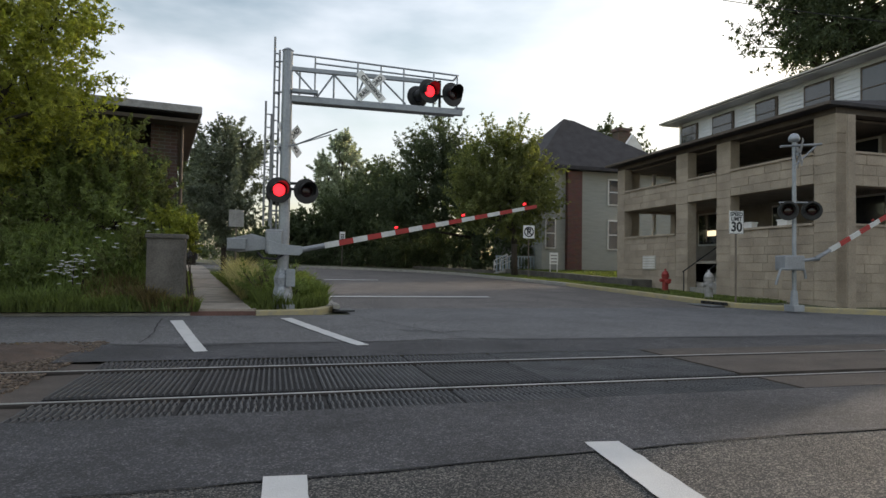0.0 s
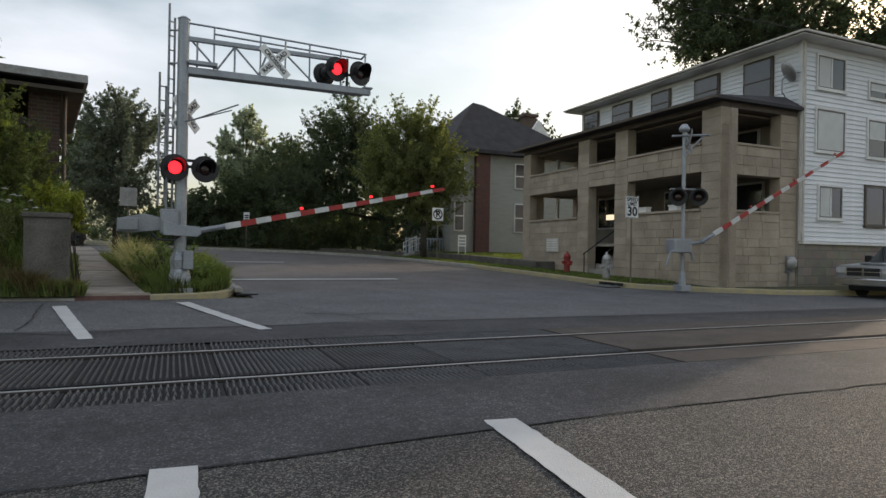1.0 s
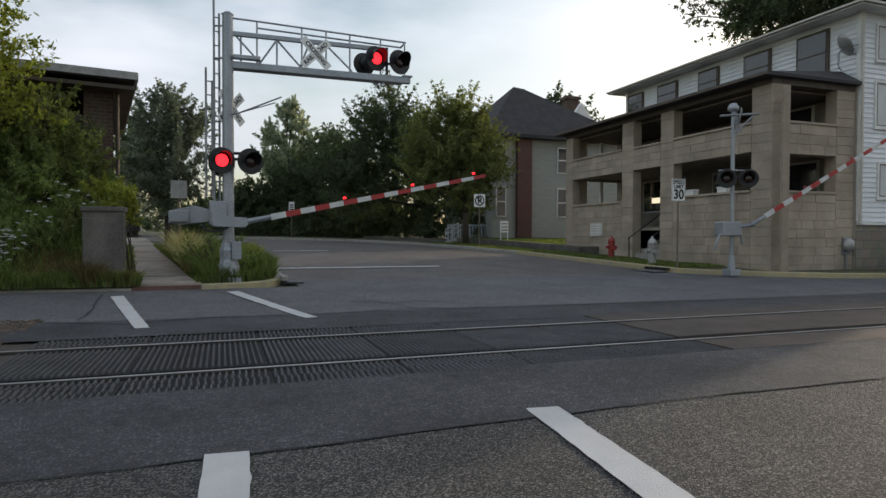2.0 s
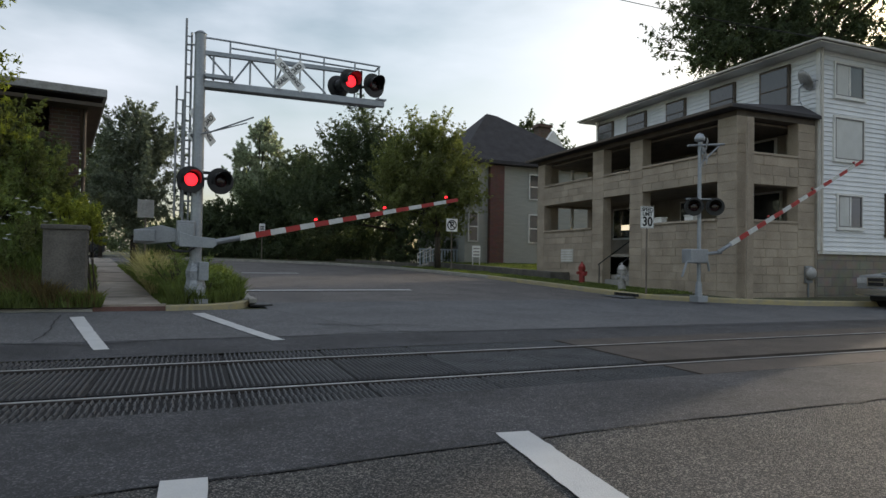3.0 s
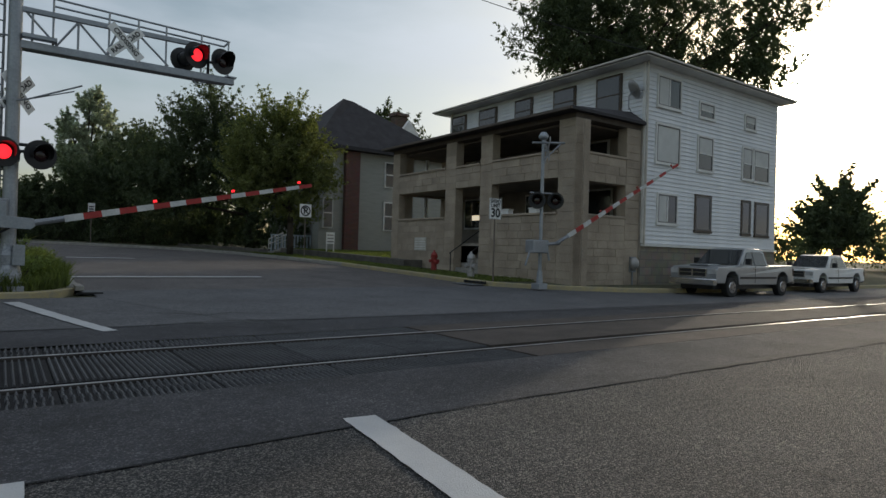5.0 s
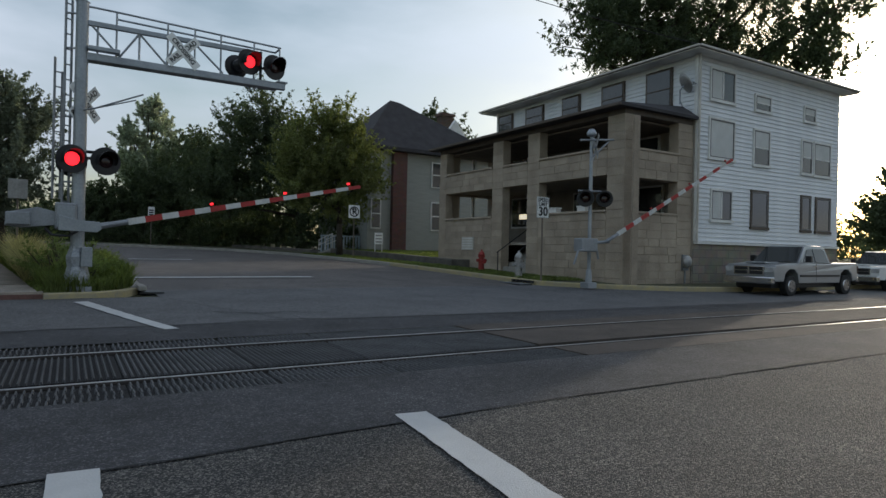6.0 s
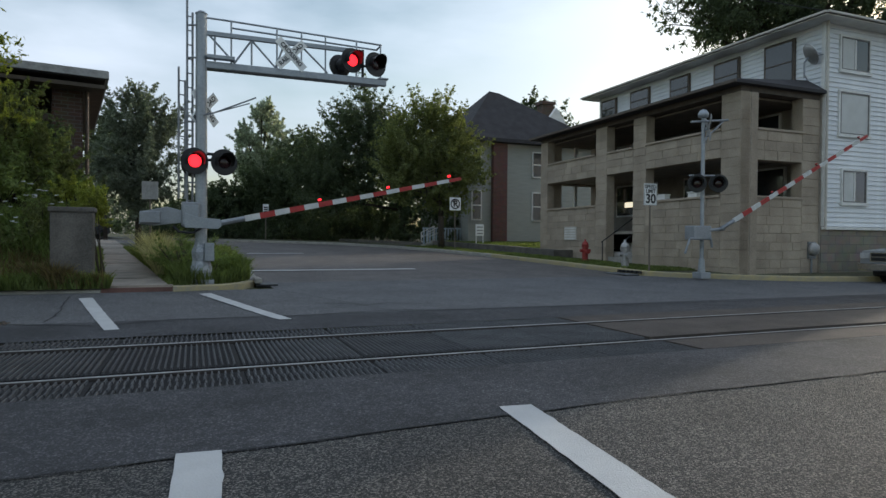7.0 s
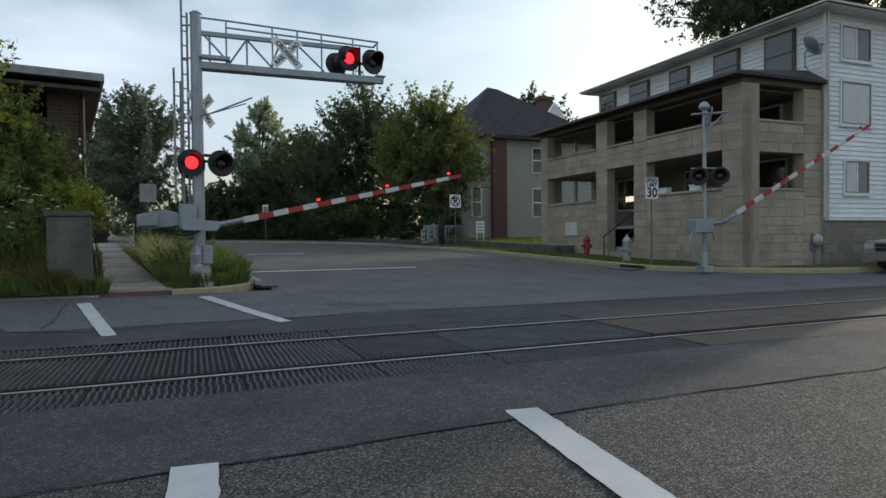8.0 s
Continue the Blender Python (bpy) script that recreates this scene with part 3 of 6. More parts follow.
kerb("kerb_4", CORNER, KERB_YELLOW, "worn yellow painted kerb round the corner", 0.13, side=-1)
kerb("kerb_5", [(13.2, 15.2), (13.12, 17), (13.1, 20), (13.0, 24.5)], KERB_YELLOW, "worn yellow painted kerb along the street", 0.13, side=-1)
kerb("kerb_6", RIGHT_EDGE[2:], KERB, "concrete kerb along the bending street", 0.13, side=-1)
# raised verges behind the kerbs
structure("verge_left", strip([(-14, 13.95), (-14, 22), (-14, 30), (-20, 38), (-30, 44)], [(2.6, 14.72), (2.75, 22), (2.1, 28), (-3, 38.2), (-12, 44.2)], 0.09, 10), EARTH,
          "weedy earth verge beside the pavement", "verge", smooth=True)
m = strip([(-0.6, 13.95), (-0.6, 14.75)], [(1.9, 13.97), (2.55, 14.75)], 0.085, 4)
structure("verge_corner", m, EARTH, "weedy earth verge at the corner", "verge")
m = strip([(13.2, 15.2), (13.15, 20), (13.05, 24.5), (12.45, 29), (11.35, 34), (9.05, 38.6), (5.05, 42.3), (-8, 50.2)],
          [(40, 15.2), (40, 20), (40, 24.5), (40, 29), (40, 34), (40, 38.6), (40, 46), (30, 62)], 0.1, 16)
m2 = strip([(13.3, 15.0), (13.3, 15.25)], [(40, 15.0), (40, 15.25)], 0.1, 8)
m3 = strip([(14.95, 13.62), (13.75, 14.55), (13.22, 15.2)], [(60, 13.62), (60, 14.55), (60, 15.2)], 0.098, 12)
m4 = strip([(18.5, 12.42), (16.55, 12.85), (14.95, 13.62)], [(60, 12.42), (60, 12.85), (60, 13.62)], 0.096, 12)
for o in (m2, m3, m4):
    m.add(o.v, o.f)
structure("verge_right", m, EARTH, "short grass lawn on earth beside the houses", "lawn", smooth=True)

# ---- pavement slabs ----
pavement = thing("pavement", (0, 14, 0), "old pale concrete pavement of slabs", "pavement", kind="structure")
for k in range(17):
    y0, y1 = 13.95 + k * 1.62, 13.95 + (k + 1) * 1.62 - 0.03
    c0, c1 = 0.45 - 0.14 * (y0 - 13.95), 0.45 - 0.14 * (y1 - 13.95)
    s = Mesh()
    w = 0.60
    t0, t1 = ground_z(y0) + 0.115, ground_z(y1) + 0.115 + 0.012 * ((k * 7) % 3 - 1)
    p = [(c0 - w, y0), (c0 + w, y0), (c1 + w, y1), (c1 - w, y1)]
    zt = (t0, t0, t1, t1)
    s.add([(x, y - 14, z - 0.12) for (x, y), z in zip(p, zt)] + [(x, y - 14, z) for (x, y), z in zip(p, zt)],
          [(4, 5, 6, 7), (0, 1, 5, 4), (1, 2, 6, 5), (2, 3, 7, 6), (3, 0, 4, 7)])
    part("slab", s, CONCRETE, pavement)
part("tactile_edge", Mesh().box(-0.15, 1.05, -0.14, -0.055, 0.0, ground_z(13.9) + 0.075), BRICK_RED, pavement, "dull red brick edge")


# ---- foliage ----
def leaf_cloud(clusters, count, size, seed, spread=1.0, flat=0.0):
    """Leaves as folded diamonds scattered round cluster centres (x, y, z, radius)."""
    rng = np.random.default_rng(seed)
    c = np.array(clusters)
    w = c[:, 3] ** 2
    pick = rng.choice(len(c), count, p=w / w.sum())
    d = rng.normal(size=(count, 3))
    d /= np.linalg.norm(d, axis=1)[:, None]
    r = c[pick, 3] * np.abs(rng.normal(0, 0.56, count)) * spread
    p = c[pick, :3] + d * r[:, None]
    a, b = rng.normal(size=(count, 3)), rng.normal(size=(count, 3))
    a[:, 2] *= 1 - flat
    a /= np.linalg.norm(a, axis=1)[:, None]
    b -= a * (a * b).sum(1)[:, None]
    b /= np.linalg.norm(b, axis=1)[:, None]
    nrm = np.cross(a, b)
    s = size * rng.uniform(0.6, 1.3, count)[:, None]
    v = np.stack([p - a * s, p + b * s * 0.34 + nrm * s * 0.12, p + a * s, p - b * s * 0.34 + nrm * s * 0.12], 1).reshape(-1, 3)
    i = np.arange(count)[:, None] * 4
    f = np.concatenate([i + np.array([[0, 1, 2]]), i + np.array([[0, 2, 3]])], 0)
    mesh = Mesh()
    mesh.v, mesh.f = v.tolist(), f.tolist()
    return mesh


def blobs_to_clusters(blobs, per, seed):
    """Breaks large crown masses into uneven small clumps on and inside their surface."""
    rng = random.Random(seed)
    out = []
    for x, y, z, r in blobs:
        for _ in range(per):
            d = Vector((rng.gauss(0, 1), rng.gauss(0, 1), rng.gauss(0, 1))).normalized()
            q = r * rng.uniform(0.3, 0.95)
            c, g = Vector((x + d.x * q, y + d.y * q, z + d.z * q * 0.9)), r * rng.uniform(0.14, 0.30)
            out.append((*c, g))
            shoot = (d + Vector((rng.gauss(0, 0.2), rng.gauss(0, 0.2), 0.8))).normalized()       # a twig that sweeps out and up
            for k in range(3):
                c = c + shoot * g * 1.35
                g *= 0.68
                out.append((*c, g))
    return out


def tree(at, blobs, trunk_r, leaf_mat, label, leaves=14000, size=0.13, seed=1, per=40, group="", name="tree"):
    """blobs: crown masses relative to the foot (x, y, z, radius)."""
    t = thing(name, at, label, "tree", group)
    rng = random.Random(seed)
    wood = Mesh()
    top = min(b[2] for b in blobs) + 0.4
    lean = Vector((rng.uniform(-.15, .15), rng.uniform(-.15, .15), 0))
    pts = [Vector((0, 0, -0.2)), Vector((0, 0, 0.15)), lean * 0.4 + Vector((0, 0, top * 0.55)), lean + Vector((0, 0, top))]
    rad = [trunk_r * 1.5, trunk_r, trunk_r * 0.85, trunk_r * 0.6]
    for k in range(3):
        wood.tube(pts[k], pts[k + 1], rad[k], rad[k + 1], 10)
    for x, y, z, r in blobs:
        e = Vector((x, y, z))
        base = pts[2].lerp(pts[3], rng.uniform(0.3, 1))
        mid = base.lerp(e, 0.5) + Vector((rng.uniform(-.2, .2), rng.uniform(-.2, .2), rng.uniform(-.1, .3)))
        wood.tube(base, mid, trunk_r * 0.5, trunk_r * 0.32, 7)
        wood.tube(mid, e, trunk_r * 0.32, trunk_r * 0.12, 6)
        for _ in range(5):
            tip = e + Vector((rng.gauss(0, 1), rng.gauss(0, 1), rng.gauss(0.3, 0.8))).normalized() * r * 0.9
            wood.tube(mid.lerp(e, rng.uniform(0.3, 1)), tip, trunk_r * 0.14, trunk_r * 0.04, 5)
    part("trunk", wood, BARK, t, smooth=True)
    part("crown", leaf_cloud(blobs_to_clusters(blobs, per, seed), leaves, size, seed), leaf_mat, t)
    return t


def shrub(at, blobs, leaf_mat, label, leaves=5000, size=0.09, seed=1, per=30, group="", name="shrub"):
    t = thing(name, at, label, "shrub", group)
    rng = random.Random(seed)
    wood = Mesh()
    for x, y, z, r in blobs:
        for _ in range(4):
            wood.tube((rng.uniform(-.2, .2) + x * 0.3, rng.uniform(-.2, .2) + y * 0.3, -0.1), (x + rng.uniform(-r, r) * .5, y + rng.uniform(-r, r) * .5, z + r * 0.5), 0.02, 0.006, 5)
    part("stem", wood, BARK, t)
    part("foliage", leaf_cloud(blobs_to_clusters(blobs, per, seed), leaves, size, seed), leaf_mat, t)
    return t


def grass_patch(name, outline, count, height, mat, label, seed, lift=0.09, width=0.006, lean=0.35, rise=None):
    """Blades within a polygon, as one object."""
    rng = random.Random(seed)
    xs, ys = [p[0] for p in outline], [p[1] for p in outline]
    m = Mesh()
    made = 0
    while made < count:
        x, y = rng.uniform(min(xs), max(xs)), rng.uniform(min(ys), max(ys))
        inside = False
        for (x0, y0), (x1, y1) in zip(outline, outline[1:] + outline[:1]):
            if (y0 > y) != (y1 > y) and x < (x1 - x0) * (y - y0) / (y1 - y0) + x0:
                inside = not inside
        if not inside:
            continue
        made += 1
        h = height * rng.uniform(0.4, 1.25) * (0.75 + 0.5 * noise.noise((x * 1.3, y * 1.3, seed)))
        a, z = rng.uniform(0, 6.283), ground_z(y) + lift - 0.01 + (rise(x, y) if rise else 0)
        ca, sa, wd = math.cos(a), math.sin(a), width * rng.uniform(0.7, 1.4)
        lx, ly = rng.gauss(0, lean) * h, rng.gauss(0, lean) * h
        m.add([(x - ca * wd, y - sa * wd, z), (x + ca * wd, y + sa * wd, z), (x + ca * wd * .7 + lx * .4, y + sa * wd * .7 + ly * .4, z + h * .6),
               (x - ca * wd * .7 + lx * .4, y - sa * wd * .7 + ly * .4, z + h * .6), (x + lx, y + ly, z + h * 0.97)], [(0, 1, 2, 3), (3, 2, 4)])
    return tagged(part(name, m, mat), label, "grass", kind="stuff")


# ---- cantilever crossing signal ----
def along(a, b, k):
    return Vector(a).lerp(Vector(b), k)


def text_plate(parent, words, size, m, name="lettering"):
    """Flat words, as a mesh just in front of a plate; m places their middle, facing local +z."""
    c = bpy.data.curves.new(name, "FONT")
    c.body, c.size, c.align_x, c.align_y, c.extrude = words, size, "CENTER", "CENTER", 0.001
    c.space_line = 0.95
    c.offset = size * 0.03
    ob = new(name, c)
    bpy.context.view_layer.update()
    d = bpy.data.meshes.new_from_object(ob.evaluated_get(bpy.context.evaluated_depsgraph_get()))
    bpy.data.objects.remove(ob)
    d.materials.clear()
    d.materials.append(LETTER)
    t = new(name, d)
    t.parent = parent
    t.matrix_local = m
    return t


def signal_lamp(parent, at, lit, facing=0.0, r=0.26):
    """A round black background with a hooded red lens, facing -y turned by facing degrees."""
    m0 = pose(*at, 90, 0, facing)
    d = Mesh().lathe([(0.02, -0.05), (r * 0.6, -0.05), (r * 0.97, -0.012), (r, 0.0), (r * 0.98, 0.012), (0.12, 0.012)], 28)
    disc = part("background_disc", d, BLACK, parent, "matt black signal disc", smooth=False)
    disc.matrix_local = m0
    hood, n = Mesh(), 20
    ring = []
    for i in range(n + 1):
        a = math.pi * (-0.14 + 1.28 * i / n)
        for rr in (0.165, 0.158):
            for zz in (0.012, 0.30 * (0.55 + 0.45 * math.sin(max(0.0, min(math.pi, a))))):
                ring.append((rr * math.cos(a), rr * math.sin(a), zz))
    f = []
    for i in range(n):
        o, q = i * 4, (i + 1) * 4
        f += [(o, q, q + 1, o + 1), (o + 2, o + 3, q + 3, q + 2), (o + 1, q + 1, q + 3, o + 3)]
    hood.add(ring, f)
    h = part("hood", hood, BLACK, disc)
    lens = Mesh().lathe([(0.125, 0.010), (0.12, 0.03), (0.08, 0.045), (0.04, 0.052), (0.004, 0.053)], 24)
    part("lens", lens, RED_LENS if lit else RED_DARK, disc, "red lamp lens, lit" if lit else "dark red lamp lens, unlit", smooth=True)
    housing = Mesh().lathe([(0.05, -0.26), (0.10, -0.24), (0.13, -0.16), (0.135, -0.05)], 18)
    part("housing", housing, BLACK, disc, smooth=True)
    return disc


def crossbuck(parent, at, turn, length, width, back=False):
    """Two crossed blades; the front carries the two words."""
    top = part("crossbuck", Mesh().box(-0.04, 0.04, -0.02, 0.04, -0.04, 0.04), GALV, parent)
    top.matrix_local = pose(*at, 0, 0, turn)
    for k, (ang, word) in enumerate(((45, "RAIL  ROAD"), (-45, "CROSSING"))):
        b = Mesh().box(-length / 2, length / 2, -0.012 - 0.012 * k, -0.004 - 0.012 * k, -width / 2, width / 2)
        blade = part("blade", b, SIGN_BACK if back else SIGN_WHITE, top, bevel=0.002)
        blade.matrix_local = pose(0, -0.03, 0, 0, -ang, 0)
        if not back:
            text_plate(top, word, width * 0.72, pose(0, -0.045 - 0.012 * k, 0, 0, -ang, 0) @ pose(0, 0, 0, 90, 0, 0))
    return top


def gate_arm(parent, pivot, way, length, lamps, first_white=0.9, lens=None):
    """A tapered striped arm from pivot along way, with small lamps on its upper edge."""
    way = Vector(way).normalized()
    side = way.cross(Vector((0, 0, 1))).normalized()
    up = side.cross(way)
    arm = part("gate_arm", Mesh().tube(Vector(pivot), Vector(pivot) + way * first_white, 0.055, 0.05, 8), GALV, parent)
    n = 16
    seg = (length - first_white) / n
    for k in range(n):
        d0, d1 = first_white + k * seg, first_white + (k + 1) * seg
        s = Mesh()
        p = []
        for d in (d0, d1):
            w, h = 0.022, 0.062 * (1 - 0.4 * d / length)
            c = Vector(pivot) + way * d
            p += [c - side * w - up * h, c + side * w - up * h, c + side * w + up * h, c - side * w + up * h]
        s.add(p, [(0, 1, 5, 4), (1, 2, 6, 5), (2, 3, 7, 6), (3, 0, 4, 7), (3, 2, 1, 0), (4, 5, 6, 7)])
        part("stripe", s, WHITE if k % 2 == 0 else RED, arm, "white band" if k % 2 == 0 else "red band")
    for d in lamps:
        c = Vector(pivot) + way * d + up * 0.10
        s = Mesh().tube(c - way * 0.028, c + way * 0.028, 0.024, 0.024, 10)
        part("arm_lamp", s, lens or RED_LENS, arm, "small red lamp")
        part("lamp_bracket", Mesh().tube(c, c - up * 0.07, 0.014), BLACK, arm)
    return arm


MX, MY, MZ = 1.55, 14.3, ground_z(14.3) + 0.12
sig = thing("crossing_signal", (MX, MY, MZ), "grey steel cantilever crossing signal with red lamps and half-lowered gate", "crossing signal")
H = 5.52 - MZ
part("mast", Mesh().tube((0, 0, 0.05), (0, 0, H), 0.115, 0.105, 20).tube((0, 0, H), (0, 0, H + 0.05), 0.12, 0.06, 20), ALU, sig, "painted aluminium mast", smooth=False)
part("base_flange", Mesh().box(-0.24, 0.24, -0.24, 0.24, -0.05, 0.06).tube((0, 0, 0.06), (0, 0, 0.55), 0.16, 0.125, 16), GALV, sig, bevel=0.01)
for sx in (-0.18, 0.18):
    for sy in (-0.18, 0.18):
        part("bolt", Mesh().tube((sx, sy, 0.05), (sx, sy, 0.14), 0.02, 0.02, 6), GALV, sig)
Z0 = -MZ
part("lower_beam", Mesh().box(0.08, 3.78, -0.06, 0.06, 4.46 + Z0, 4.60 + Z0), ALU, sig, "painted aluminium beam", bevel=0.012)
part("upper_beam", Mesh().box(0.08, 3.10, -0.04, 0.04, 5.11 + Z0, 5.20 + Z0), ALU, sig, bevel=0.008)
part("walkway", Mesh().box(0.1, 3.7, 0.06, 0.42, 4.52 + Z0, 4.55 + Z0), GALV, sig)
part("step_beam", Mesh().box(0.1, 0.62, -0.16, 0.0, 4.64 + Z0, 4.71 + Z0), ALU, sig, bevel=0.006)
part("handrail", Mesh().path([(0.0, 0, 5.46 + Z0), (0.58, 0, 5.45 + Z0), (3.68, 0.02, 5.36 + Z0), (3.68, 0.4, 5.36 + Z0)], 0.02).path([(0.58, 0.42, 5.45 + Z0), (3.68, 0.4, 5.36 + Z0)], 0.02), ALU, sig)
for x in (0.56, 1.45, 1.95, 2.45, 3.12, 3.66):
    part("rail_post", Mesh().tube((x, 0, 4.58 + Z0), (x, 0, (5.46 - 0.025 * x) + Z0), 0.018), ALU, sig)
for x0, z0, x1, z1 in ((0.15, 5.12, 0.62, 4.62), (0.62, 4.62, 0.95, 5.12), (0.95, 5.12, 1.42, 4.62), (1.42, 4.62, 1.6, 5.12), (1.95, 5.12, 2.5, 4.62), (0.95, 5.12, 0.95, 4.62), (0.25, 5.12, 0.25, 4.62)):
    part("brace", Mesh().tube((x0, 0, z0 + Z0), (x1, 0, z1 + Z0), 0.02), ALU, sig)
part("beam_end_bracket", Mesh().path([(2.95, 0, 4.46 + Z0), (3.05, 0, 4.36 + Z0), (3.2, 0, 4.44 + Z0)], 0.014), ALU, sig)
part("beam_end_plate", Mesh().box(3.6, 3.82, -0.08, 0.08, 4.602 + Z0, 4.63 + Z0), ALU, sig)
part("lamp_post", Mesh().tube((3.26, 0.0, 4.5 + Z0), (3.26, 0.0, 5.2 + Z0), 0.03).path([(2.9, 0.12, 4.88 + Z0), (3.6, 0.12, 4.9 + Z0)], 0.03), BLACK, sig)
signal_lamp(sig, (3.00, -0.10, 4.92 + Z0), True, 18, 0.265)
signal_lamp(sig, (3.52, -0.10, 4.89 + Z0), False, 18, 0.265)
signal_lamp(sig, (2.84, 0.36, 4.90 + Z0), False, 190, 0.25)
crossbuck(sig, (1.72, -0.05, 4.90 + Z0), 8, 0.78, 0.17)
# ladder beside the mast, second ladder behind
for x, y, z0, z1, w in ((-0.26, 0.10, 1.7, 5.82, 0.10), (-0.42, 0.45, 1.9, 4.55, 0.12)):
    lad = part("ladder", Mesh().tube((x, y, z0 + Z0), (x, y, z1 + Z0), 0.022), GALV, sig, "galvanised ladder")
    part("stile", Mesh().tube((x + w, y + 0.05, z0 + Z0), (x + w, y + 0.05, z1 - 0.25 + Z0), 0.022), GALV, lad)
    for k in range(int((z1 - z0) / 0.28)):
        part("rung", Mesh().tube((x, y, z0 + 0.14 + 0.28 * k + Z0), (x + w, y + 0.05, z0 + 0.14 + 0.28 * k + Z0), 0.013, n=6), GALV, lad)
for z in (2.2, 3.4, 4.66, 5.3):
    part("ladder_bracket", Mesh().tube((-0.26, 0.10, z + Z0), (0, 0, z + Z0), 0.018), GALV, sig)
crossbuck(sig, (0.04, 0.16, 3.70 + Z0), 42, 0.82, 0.19)
part("tie_rod", Mesh().path([(0.05, -0.1, 3.52 + Z0), (0.22, -0.16, 3.56 + Z0), (1.02, -0.22, 3.92 + Z0)], 0.016).path([(0.22, -0.16, 3.56 + Z0), (0.9, -0.2, 3.80 + Z0)], 0.012), GALV, sig)
part("lamp_crossarm", Mesh().path([(-0.25, -0.1, 2.62 + Z0), (0.45, -0.1, 2.66 + Z0)], 0.028).tube((0.1, -0.1, 2.76 + Z0), (0.36, -0.1, 2.76 + Z0), 0.03), BLACK, sig)
signal_lamp(sig, (-0.12, -0.2, 2.60 + Z0), True, 14)
signal_lamp(sig, (0.42, -0.2, 2.60 + Z0), False, 14)
signal_lamp(sig, (-0.12, 0.34, 2.58 + Z0), False, 188)
box_ = part("gate_mechanism", Mesh().box(-0.36, -0.02, -0.30, 0.06, 1.32 + Z0, 1.80 + Z0), GALV, sig, "grey cast gate motor box", bevel=0.03)
part("cover", Mesh().box(-0.33, -0.05, -0.325, -0.30, 1.36 + Z0, 1.74 + Z0), ALU, box_, bevel=0.01)
part("hinge", Mesh().tube((-0.34, -0.32, 1.4 + Z0), (-0.34, -0.32, 1.7 + Z0), 0.014), GALV, box_)
cw = Mesh().slab([(-1.10, 1.36), (-0.85, 1.33), (-0.30, 1.40), (-0.30, 1.62), (-0.62, 1.70), (-1.06, 1.60)], -0.2, -0.12)
cw.v = [(x, z, y + Z0) for x, y, z in cw.v]
part("counterweight", cw, GALV, sig, "dull grey gate counterweight", bevel=0.01)
part("counterweight_plate", Mesh().box(-1.08, -0.72, -0.34, -0.2, 1.38 + Z0, 1.60 + Z0), GALV, sig, bevel=0.015)
cr = Mesh().slab([(-0.30, 1.30), (0.30, 1.28), (0.42, 1.38), (0.34, 1.47), (-0.05, 1.50), (-0.30, 1.58)], -0.36, -0.32)
cr.v = [(x, z, y + Z0) for x, y, z in cr.v]
part("arm_crank", cr, ALU, sig, bevel=0.008)
part("cable_loop", Mesh().path([(-0.5, -0.3, 1.33 + Z0), (-0.4, -0.32, 1.22 + Z0), (-0.15, -0.3, 1.2 + Z0), (0.0, -0.2, 1.3 + Z0)], 0.022), BLACK, sig)
part("base_cover", Mesh().lathe([(0.2, 0.05), (0.21, 0.25), (0.17, 0.42), (0.19, 0.6), (0.135, 0.74), (0.13, 0.8)], 9), FOIL, sig, "crumpled silvery cover round the foot")
part("junction_box", Mesh().box(0.06, 0.24, -0.24, -0.08, 0.42, 0.78), ALU, sig, bevel=0.012)
gate_arm(sig, (0.36, -0.34, 1.40 + Z0), (math.cos(radians(12.0)), 0, math.sin(radians(12.0))), 5.20, (1.98, 3.48, 4.93), 0.45)

# ---- second gate across the street ----
RX, RY = 13.85, 13.75
RZ = ground_z(RY) + 0.1
sg = thing("crossing_gate", (RX, RY, RZ), "pale steel crossing gate post with raised striped arm", "crossing gate")
part("mast", Mesh().tube((0, 0, 0), (0, 0, 4.15), 0.052, 0.048, 14), ALU, sg)
part("base", Mesh().box(-0.16, 0.16, -0.16, 0.16, -0.06, 0.1).tube((0, 0, 0.1), (0, 0, 0.45), 0.1, 0.075, 12), ALU, sg, bevel=0.01)
part("crossarm", Mesh().path([(-0.42, 0, 4.02), (0.75, -0.1, 4.14)], 0.03).path([(0, 0, 3.55), (0.6, -0.08, 4.1)], 0.022), GALV, sg)
crossbuck(sg, (0.05, -0.06, 3.86), 58, 0.85, 0.17, True)
part("bell", Mesh().lathe([(0.02, 4.15), (0.13, 4.18), (0.14, 4.26), (0.08, 4.36), (0.02, 4.38)], 14), ALU, sg, smooth=True)
part("lamp_crossarm", Mesh().tube((-0.5, -0.05, 2.62), (0.55, -0.05, 2.66), 0.025), GALV, sg)
signal_lamp(sg, (0.42, -0.12, 2.45), False, -42, 0.24)
signal_lamp(sg, (-0.30, -0.12, 2.42), False, -42, 0.24)
part("gate_mechanism", Mesh().box(-0.5, 0.1, -0.24, 0.1, 0.95, 1.32), GALV, sg, bevel=0.03)
part("crank", Mesh().path([(-0.75, -0.2, 0.6), (-0.62, -0.22, 0.98), (0.1, -0.2, 1.0), (0.15, -0.2, 0.75)], 0.03).path([(0.0, -0.2, 1.2), (0.5, -0.25, 1.25)], 0.045), GALV, sg)
gate_arm(sg, (0.40, -0.25, 1.25), (5.0, -0.5, 2.75), 5.6, (1.9, 3.6, 5.3), 0.45, lens=RED)


